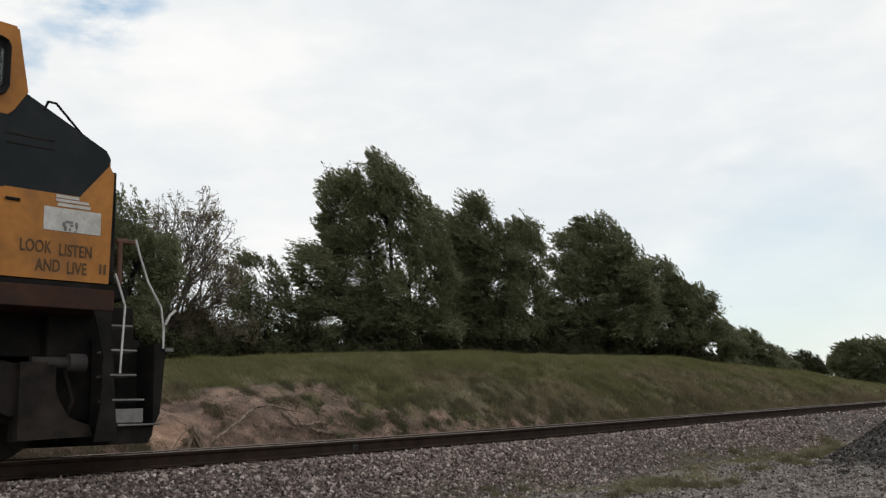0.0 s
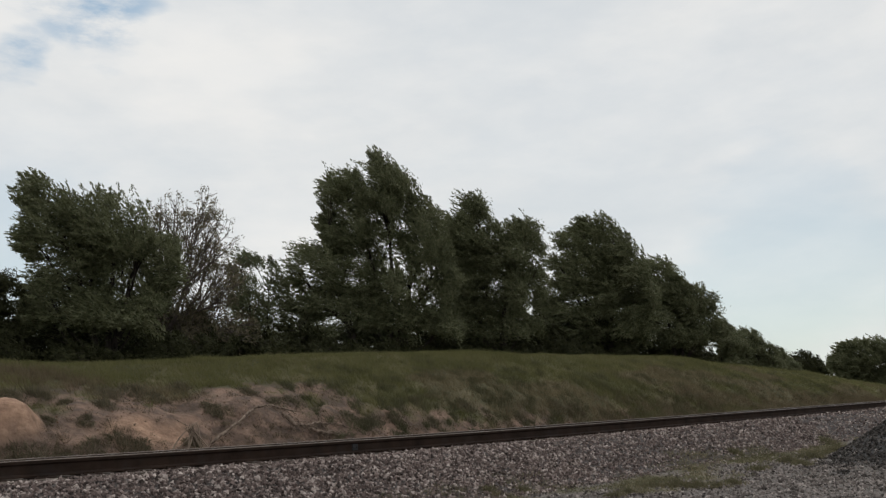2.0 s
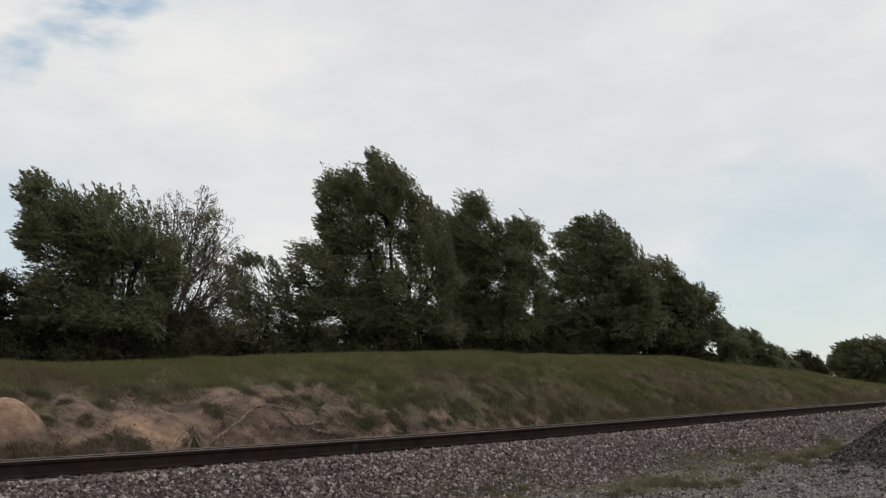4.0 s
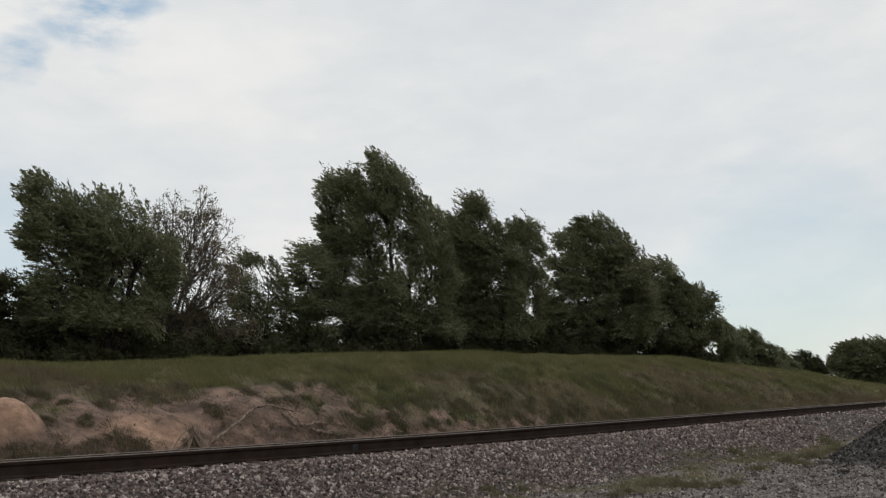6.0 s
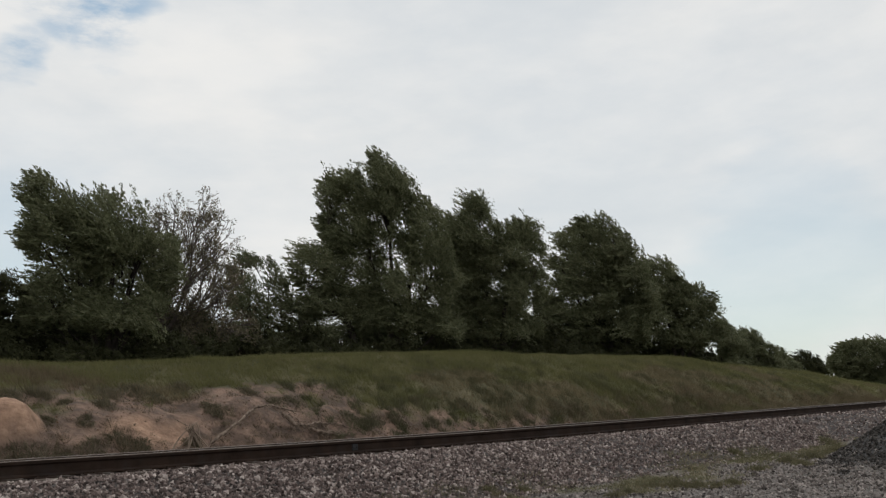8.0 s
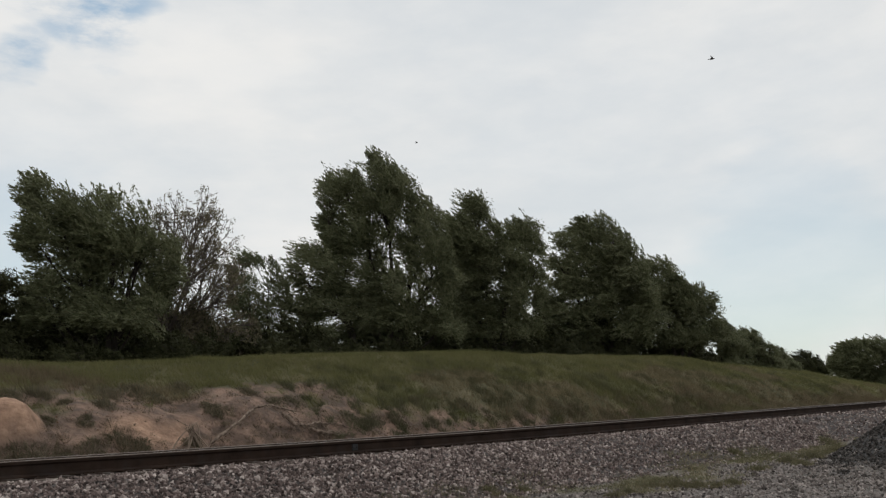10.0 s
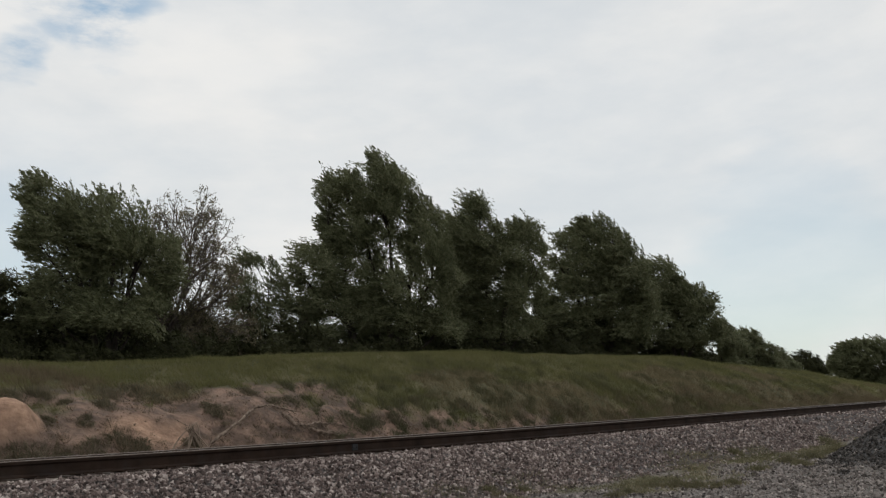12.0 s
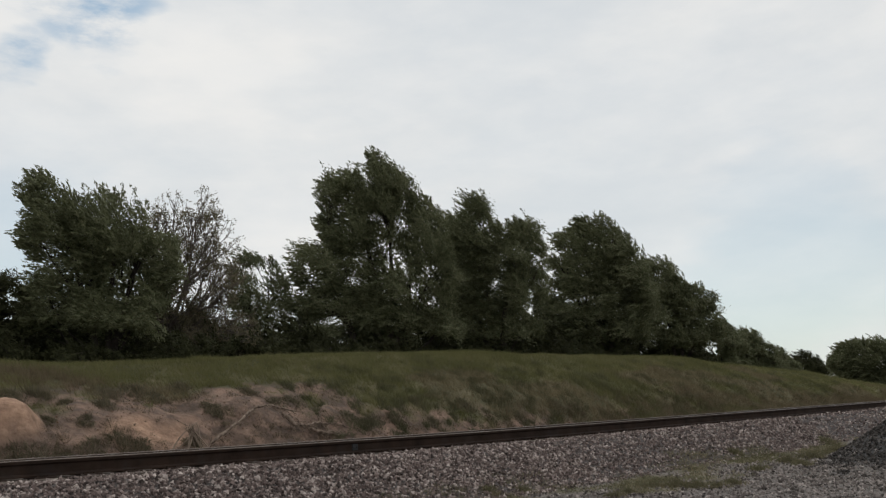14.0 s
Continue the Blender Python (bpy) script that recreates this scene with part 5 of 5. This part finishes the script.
def build_grass():
    rng = np.random.default_rng(5)
    x, y = scatter(rng, 48000, 2.5, 46, 3.4, 9.2, lambda a, b: np.clip(1 - dirt_mask(a, b) * 1.15, 0.0, 1) * np.interp(a, [28, 34, 46], [1, 0.7, 0.35]))
    x2, y2 = scatter(rng, 12000, 33, 62, 3.4, 9.6, lambda a, b: np.interp(a, [33, 46], [0.4, 0.9]))
    x, y = np.concatenate([x, x2]), np.concatenate([y, y2])
    dry = fractal(x * 0.35, y * 0.8, 61) + np.interp(y, [3.5, 5.5, 8], [0.2, 0.02, -0.16])
    for name, sel, mat, label in (("grass", dry < 0.52, M_GRASS, "green wild grass on the bank"), ("dry_grass", dry >= 0.52, M_DRYGRASS, "dry tan grass on the bank")):
        gx, gy = x[sel], y[sel]
        h = 0.07 + 0.2 * fractal(gx * 0.6, gy * 0.6, 71)
        v, f = blade_arrays(rng, gx, gy, h, 0.19, 9, 0.003)
        tagged(new(name, mesh_from_arrays(name, v, f, [mat])), label, "grass", kind="stuff")
    x, y = scatter(rng, 15000, 12.5, 50, 3.35, 5.2, lambda a, b: np.clip((np.interp(a, [12, 17, 24, 50], [3.6, 4.5, 5.2, 5.0]) - b) * 1.2 + (fractal(a * 0.7, b * 1.5, 95) - 0.47) * 3, 0, 1) * np.interp(a, [12.5, 18, 30], [0.25, 0.7, 0.8]))
    x2, y2 = scatter(rng, 1300, 4.5, 10.5, 5.7, 7.6, lambda a, b: np.clip((fractal(a * 0.7, b * 1.0, 98) - 0.45) * 6, 0, 1) * np.interp(a, [7, 10.5], [1, 0.4]))
    x, y = np.concatenate([x, x2]), np.concatenate([y, y2])
    v, f = blade_arrays(rng, x, y, 0.12 + 0.22 * fractal(x * 0.5, y * 0.9, 96), 0.15, 8, 0.003)
    tagged(new("dry_weeds", mesh_from_arrays("dry_weeds", v, f, [M_RUSSET])), "dry russet weeds over the bank and along its foot", "weeds", kind="stuff")
    x, y = np.concatenate([rng.uniform(3, 34, 5200), rng.uniform(42, 62, 3500)]), np.concatenate([rng.uniform(7.3, 9.0, 5200), rng.uniform(5.2, 8.6, 3500)])
    v, f = blade_arrays(rng, x, y, 0.06 + 0.2 * fractal(x * 0.7, y * 0.7, 81), 0.1, 5, 0.0035)
    tagged(new("tall_grass", mesh_from_arrays("tall_grass", v, f, [M_TALL])), "tall thin seeding grass along the bank top and its falling end", "grass", kind="stuff")
    x, y = scatter(rng, 12000, 6, 32, -3.8, -1.5, strip_mask)
    v, f = blade_arrays(rng, x, y, np.full(len(x), 0.075), 0.12, 7, 0.0045)
    tagged(new("weeds", mesh_from_arrays("weeds", v, f, [M_WEED])), "low weeds between ballast and gravel", "weeds", kind="stuff")


build_grass()


def build_clumps():
    rng = np.random.default_rng(6)
    x, y = scatter(rng, 900, 11.6, 44, 3.9, 7.4, lambda a, b: np.interp(b, [3.9, 4.6, 6.2, 7.4], [0.7, 1, 0.6, 0.25]) * np.interp(a, [22, 44], [1, 0.35]))
    n = len(x)
    r = rng.uniform(0.07, 0.2, n)
    px = np.repeat(x, 16) + rng.normal(0, 1, n * 16) * np.repeat(r, 16) * 0.5
    py = np.repeat(y, 16) + rng.normal(0, 1, n * 16) * np.repeat(r, 16) * 0.5
    v, f = blade_arrays(rng, px, py, np.repeat(r, 16) * 1.2, 0.12, 9, 0.0032)
    tagged(new("weed_clumps", mesh_from_arrays("weed_clumps", v, f, [M_SAGE])), "grey-green weed clumps over the lower bank", "weeds", kind="stuff")


build_clumps()


def build_tuft(x, y, s, seed, label="bushy grass tuft growing out of the dirt", mat=None):
    rng = np.random.default_rng(seed)
    n = 44
    a, r = rng.uniform(0, 6.28, n), rng.uniform(0, 1, n) ** 0.6 * s
    v, f = blade_arrays(rng, x + np.cos(a) * r, y + np.sin(a) * r, (0.34 + 0.5 * (1 - r / s)) * s, s * 0.5, 16, 0.0032)
    v = v - np.array([x, y, float(ground_height(x, y))])
    ob = new("grass_tuft", mesh_from_arrays("grass_tuft", v, f, [mat or M_TUFT]))
    ob.location = (x, y, float(ground_height(x, y)))
    tagged(ob, label, "grass tuft", "grass tufts on the dirt")


for i, (x, y, s) in enumerate([(6.39, 6.17, 0.33), (5.87, 6.05, 0.25), (6.08, 5.0, 0.14), (6.66, 5.72, 0.16), (7.24, 5.42, 0.22), (7.63, 6.15, 0.32), (8.26, 6.27, 0.33), (8.53, 5.99, 0.23),
                               (9.29, 6.39, 0.28), (9.21, 5.18, 0.2), (9.43, 5.03, 0.25), (6.66, 4.89, 0.16), (5.42, 4.14, 0.36), (5.7, 4.15, 0.34), (5.02, 4.16, 0.4), (5.96, 4.2, 0.2),
                               (7.07, 4.38, 0.25), (6.52, 4.23, 0.26), (10.93, 5.37, 0.22), (10.56, 5.85, 0.22), (8.41, 4.4, 0.2), (7.44, 4.32, 0.2), (12.35, 4.72, 0.22), (12.6, 4.56, 0.22),
                               (12.98, 4.61, 0.26), (14.62, 5.03, 0.25), (14.61, 4.4, 0.22), (16.13, 4.8, 0.26), (13.5, 4.53, 0.2), (11.38, 5.4, 0.22), (17.73, 4.43, 0.22), (19.65, 4.68, 0.26)]):
    build_tuft(x, y, s, 300 + i)
for i, (x, y, s) in enumerate([(11.82, -2.88, 0.2), (12.06, -3.07, 0.22), (12.1, -3.42, 0.2), (12.67, -3.71, 0.2), (10.34, -3.15, 0.16), (10.81, -3.08, 0.18), (14.74, -3.17, 0.21), (16.22, -3.04, 0.25), (17.23, -3.11, 0.28), (19.04, -2.87, 0.24), (20.89, -2.01, 0.22), (16.6, -1.86, 0.2), (9.26, -1.89, 0.16), (9.85, -2.0, 0.15), (12.2, -3.68, 0.18), (15.72, -3.5, 0.19)]):
    build_tuft(x, y, s, 340 + i, "low green weed tuft at the foot of the ballast", M_WEED)


def build_dirt_litter():
    """Clods, pebbles and thin dry stalks over the bare dirt."""
    rng = np.random.default_rng(15)
    x, y = scatter(rng, 6500, 3, 20, 3.3, 6.3, lambda a, b: dirt_mask(a, b) * (1 - sand_mask(a, b)))
    stone_field("dirt_clods", x, y, rng.gamma(1.3, 0.0065, len(x)).clip(0.004, 0.035), M_CLOD, rng, "crumbled reddish clods on the dirt", 0.2)
    x, y = scatter(rng, 12000, 3, 24, 3.3, 6.2, lambda a, b: dirt_mask(a, b) * (1 - sand_mask(a, b)) * np.clip((fractal(a * 1.6, b * 1.6, 91) - 0.40) * 7, 0, 1) * np.interp(b, [3.4, 4.3, 5.0, 6], [1.3, 1.0, 0.35, 0.7]))
    bx, by = scatter(rng, 1000, 5.7, 8.0, 3.9, 5.0, lambda a, b: np.clip(1.2 - np.hypot((a - 6.85) / 0.8, (b - 4.3) / 0.4) + (fractal(a * 2.5, b * 2.5, 97) - 0.47) * 3, 0, 1))
    x, y = np.concatenate([x, bx]), np.concatenate([y, by])
    v, f = blade_arrays(rng, x, y, rng.uniform(0.06, 0.16, len(x)), 0.14, 9, 0.0025)
    tagged(new("dry_stalks", mesh_from_arrays("dry_stalks", v, f, [M_STALK])), "thin dry stalks on the bare dirt", "dry grass", kind="stuff")


# ---- dead branch and dry brush on the dirt ----
def build_dead_wood():
    rng = np.random.default_rng(8)

    def at(x, y, lift):
        return np.array([x, y, float(ground_height(x, y)) + lift])
    w = Tubes()
    main = np.array([(8.64, 4.25, 0.02), (9.1, 4.4, 0.24), (9.5, 4.55, 0.43), (9.88, 4.7, 0.66), (10.11, 4.75, 0.71), (10.35, 4.75, 0.72), (10.62, 4.75, 0.64), (11.08, 4.8, 0.58)])
    root = np.array([(10.6, 4.75, 0.56), (10.62, 4.6, 0.48), (10.77, 4.55, 0.34), (10.99, 4.5, 0.27), (11.23, 4.45, 0.17), (11.55, 4.4, 0.11), (11.87, 4.3, 0.02)])
    fork = np.array([(10.99, 4.5, 0.27), (11.32, 4.6, 0.35), (11.64, 4.6, 0.31), (11.9, 4.62, 0.33)])
    hook = np.array([(11.23, 4.45, 0.16), (11.4, 4.4, 0.12), (11.59, 4.45, 0.17), (11.85, 4.4, 0.1), (12.1, 4.35, 0.03)])
    for line, r0, r1 in ((main, 0.033, 0.014), (root, 0.046, 0.024), (fork, 0.026, 0.01), (hook, 0.025, 0.01)):
        n = len(line) * 4
        fine = np.stack([np.interp(np.linspace(0, len(line) - 1, n), np.arange(len(line)), line[:, j]) for j in range(3)], 1)
        fine[1:-1] += rng.normal(0, 0.009, fine[1:-1].shape)
        rad = np.linspace(r0, r1, n) * rng.uniform(0.72, 1.28, n)
        rad[0] = rad[-1] = 0.002
        w.add(fine, rad, 8)
    for i in range(110):
        line = (main[4:], root[:4], root[2:], fork, hook)[i % 5]
        k = rng.integers(0, len(line) - 1)
        a = line[k] + (line[k + 1] - line[k]) * rng.random() + rng.normal(0, 0.01, 3)
        b = a + np.array([rng.normal(0.06, 0.16), rng.normal(-0.08, 0.1), rng.normal(-0.1, 0.12)])
        b[2] = max(b[2], float(ground_height(b[0], b[1])) + 0.01)
        w.add(bend_path(a, b, rng.normal(0, 0.04, 3), 5), rng.uniform(0.006, 0.012) * np.linspace(1, 0.35, 5), 5)
    tagged(new("dead_branch", w.mesh("dead_branch", M_DEADWOOD)), "fallen bare branch with broken twigs on the dirt", "branch")
    brush = tagged(empty("dry_brush", Matrix.Translation(at(8.36, 4.28, 0.0))), "bundle of dry brush stalks beside the track", "brush")
    origin = at(8.36, 4.28, 0.0)
    for i in range(32):
        tip = np.array([8.36, 4.40, 0.33]) + rng.normal(0, 0.04, 3)
        if i < 24:
            x, y = 8.36 + rng.normal(0.03, 0.19), 4.28 + rng.normal(0, 0.07)
            line, r0 = bend_path(at(x, y, -0.01), tip, rng.normal(0, 0.03, 3), 5), 0.015
        else:
            line, r0 = bend_path(tip, tip + np.array([rng.normal(0, 0.12), rng.normal(0, 0.05), rng.uniform(0.03, 0.15)]), (0, 0, 0), 5), 0.008
        w = Tubes()
        w.add(line - origin, r0 * np.linspace(1, 0.5, 5), 5)
        part_mesh("stalk", w.mesh("stalk", M_STRAW), brush)


build_dead_wood()


# ---- birds crossing the sky ----
def build_bird(size, label):
    bird = tagged(empty("bird"), label, "bird")
    bm = bmesh.new()
    bmesh.ops.create_uvsphere(bm, u_segments=12, v_segments=8, radius=0.5, matrix=Matrix.LocRotScale((0, 0, 0), None, (size, size * 0.3, size * 0.28)))
    part("body", bm, M_BIRD, bird, smooth=True)
    bm = bmesh.new()
    prism(bm, [(-0.75 * size, 0.0), (-0.4 * size, -0.06 * size), (-0.4 * size, 0.06 * size)], -0.08 * size, 0.08 * size)
    part("tail", bm, M_BIRD, bird)
    for s in (-1, 1):
        bm = bmesh.new()
        a = [bm.verts.new(Vector(p) * size) for p in ((0.2, 0, 0.02), (0.12, 0.42 * s, 0.10), (-0.32, 0.85 * s, 0.06), (-0.12, 0.35 * s, 0.08), (-0.2, 0, 0.02))]
        f = bm.faces.new(a)
        got = bmesh.ops.extrude_face_region(bm, geom=[f])
        for v in [g for g in got["geom"] if isinstance(g, bmesh.types.BMVert)]:
            v.co.z -= 0.03 * size
        part("wing", bm, M_BIRD, bird, m=pose(0, 0, 0, 22 * s, 0, 0))
    return bird


bird_low = build_bird(0.085, "small dark bird gliding across the sky")
bird_high = build_bird(0.14, "dark swallow-like bird flying past overhead")


# ---- loose ballast stones ----
def stone_shape(seed):
    """An angular broken stone: a jittered, stretched splinter of eight faces."""
    rng = np.random.default_rng(seed)
    v = np.array([(1, 0, 0), (-1, 0, 0), (0, 1, 0), (0, -1, 0), (0, 0, 1), (0, 0, -1)]) * 0.68
    v = (v + rng.uniform(-0.3, 0.3, v.shape)) * rng.uniform(0.7, 1.3, 3)
    return v, np.array([(4, 0, 2), (4, 2, 1), (4, 1, 3), (4, 3, 0), (5, 2, 0), (5, 1, 2), (5, 3, 1), (5, 0, 3)])


SHAPES = [stone_shape(s) for s in range(20)]


def stone_field(name, x, y, size, mat, rng, label, lift=0.25):
    vs, fs, n0 = [], [], 0
    z = ground_height(x, y)
    pick = rng.integers(0, len(SHAPES), len(x))
    for k, (v, f) in enumerate(SHAPES):
        sel = pick == k
        c = int(sel.sum())
        if not c:
            continue
        q = rng.normal(size=(c, 4))
        q /= np.linalg.norm(q, axis=1)[:, None]
        w, a, b, d = q.T
        rot = np.stack([np.stack([1 - 2 * (b * b + d * d), 2 * (a * b - d * w), 2 * (a * d + b * w)], -1),
                        np.stack([2 * (a * b + d * w), 1 - 2 * (a * a + d * d), 2 * (b * d - a * w)], -1),
                        np.stack([2 * (a * d - b * w), 2 * (b * d + a * w), 1 - 2 * (a * a + b * b)], -1)], 1)
        s = size[sel]
        p = np.einsum("nij,kj->nki", rot, v) * s[:, None, None]
        p += np.stack([x[sel], y[sel], z[sel] + s * lift], -1)[:, None, :]
        vs.append(p.reshape(-1, 3))
        fs.append((f[None] + (np.arange(c) * len(v))[:, None, None]).reshape(-1, 3) + n0)
        n0 += c * len(v)
    return tagged(new(name, mesh_from_arrays(name, np.concatenate(vs), np.concatenate(fs), [mat])), label, "gravel", kind="stuff")


def build_stones():
    rng = np.random.default_rng(9)
    # shoulder in front of the near rail
    x = np.concatenate([rng.uniform(2.6, 12, 32000), rng.uniform(12, 22, 18000), rng.uniform(22, 40, 8000)])
    y = rng.uniform(-2.15, -0.06, len(x))
    keep = rng.uniform(0, 1, len(x)) > np.maximum(strip_mask(x, y) * 0.8, np.clip((y + 0.2) * 4, 0, 0.5))
    x, y = x[keep], y[keep]
    stone_field("ballast", x, y, rng.gamma(5.5, 0.0046, len(x)).clip(0.012, 0.05) * np.interp(x, [9, 14, 30], [1, 0.92, 1.2]), M_STONE, rng, "pinkish grey crushed stone ballast")
    x, y = rng.uniform(0, 30, 2500), rng.uniform(0.08, 2.9, 2500)
    stone_field("ballast", x, y, rng.uniform(0.018, 0.036, len(x)), M_STONE, rng, "crushed stone ballast between the rails", 0.1)
    # gravel below the strip and dark heap
    x, y = rng.uniform(7, 19, 17000), rng.uniform(-6.5, -2.1, 17000)
    keep = rng.uniform(0, 1, len(x)) > np.maximum(strip_mask(x, y), heap_mask(x, y) * 0.9)
    x, y = x[keep], y[keep]
    stone_field("gravel", x, y, rng.gamma(4.0, 0.0055, len(x)).clip(0.008, 0.055), M_GRAVEL, rng, "fine grey gravel beside the track")
    x, y = rng.uniform(13.5, 19.5, 16000), rng.uniform(-7.5, -3, 16000)
    keep = rng.uniform(0, 1, len(x)) < heap_mask(x, y)
    x, y = x[keep], y[keep]
    stone_field("dark_gravel", x, y, rng.gamma(4.0, 0.0062, len(x)).clip(0.01, 0.06), M_DARKSTONE, rng, "heap of coarse dark gravel", 0.3)


build_stones()
build_dirt_litter()


def build_single_stones():
    """The stones that lie loose on top of the shoulder, one by one."""
    rng = np.random.default_rng(33)
    heap = tagged(empty("loose_stones"), "loose angular stones lying on the ballast shoulder", "ballast stones", kind="structure")
    meshes = [mesh_from_arrays("ballast_stone", v, f, [M_STONE_ONE]) for v, f in SHAPES]
    for i in range(300):
        x, y = rng.uniform(2.6, 11.5), rng.uniform(-1.75, -0.35)
        r = float(np.clip(rng.gamma(7.0, 0.0048), 0.022, 0.05))
        ob = part_mesh("ballast_stone", meshes[i % len(meshes)], heap, m=pose(x, y, float(ground_height(x, y)) + r * 0.45, *rng.uniform(0, 360, 3)))
        ob.scale = (r, r, r)


build_single_stones()


def motions():
    speed = 14.7
    walk(locomotive, [(0.0, pose(0, 0, 0)), (1.0, pose(-speed, 0, 0)), (14.0, pose(-speed * 14, 0, 0))])
    # the wheels roll on the rails; the train goes towards -x
    turn = math.degrees(speed / 0.53)
    steps = int(14.0 * turn / 80) + 1
    for wheelset, x in WHEELSETS:
        walk(wheelset, [(14.0 * k / steps, pose(x, 0, 0.535, 0, -turn * 14.0 * k / steps, 0)) for k in range(steps + 1)])
    for bird, t0, a, t1, b, rz in ((bird_low, 10.3, (18.71, 4.46, 8.28), 11.1, (22.57, -2.99, 8.31), -62), (bird_high, 10.3, (22.23, -3.71, 9.69), 10.5, (23.3, -5.9, 10.0), -60)):
        a, b = Vector(a), Vector(b)
        v = (b - a) / (t1 - t0)
        walk(bird, [(0.0, pose(*(a - v * t0), 0, 0, rz)), (14.0, pose(*(a + v * (14.0 - t0)), 0, 0, rz))])
    # gusts: every bough rocks about its root on the trunk
    times = [i * 0.35 for i in range(41)]
    for bough, root, sway, phase in BOUGHS:
        rows = []
        for t in times:
            gust = 0.6 + 0.4 * math.sin(0.9 * t + 0.15 * phase)
            side = sway * gust * (1.7 * math.sin(2.3 * t + phase) + 0.8 * math.sin(4.9 * t + 1.7 * phase))
            nod = sway * gust * 0.8 * math.sin(3.4 * t + 2.3 * phase)
            rows.append((t, Matrix.Translation(root) @ pose(0, 0, 0, nod, side, 0.5 * side)))
        walk(bough, rows)


motions()
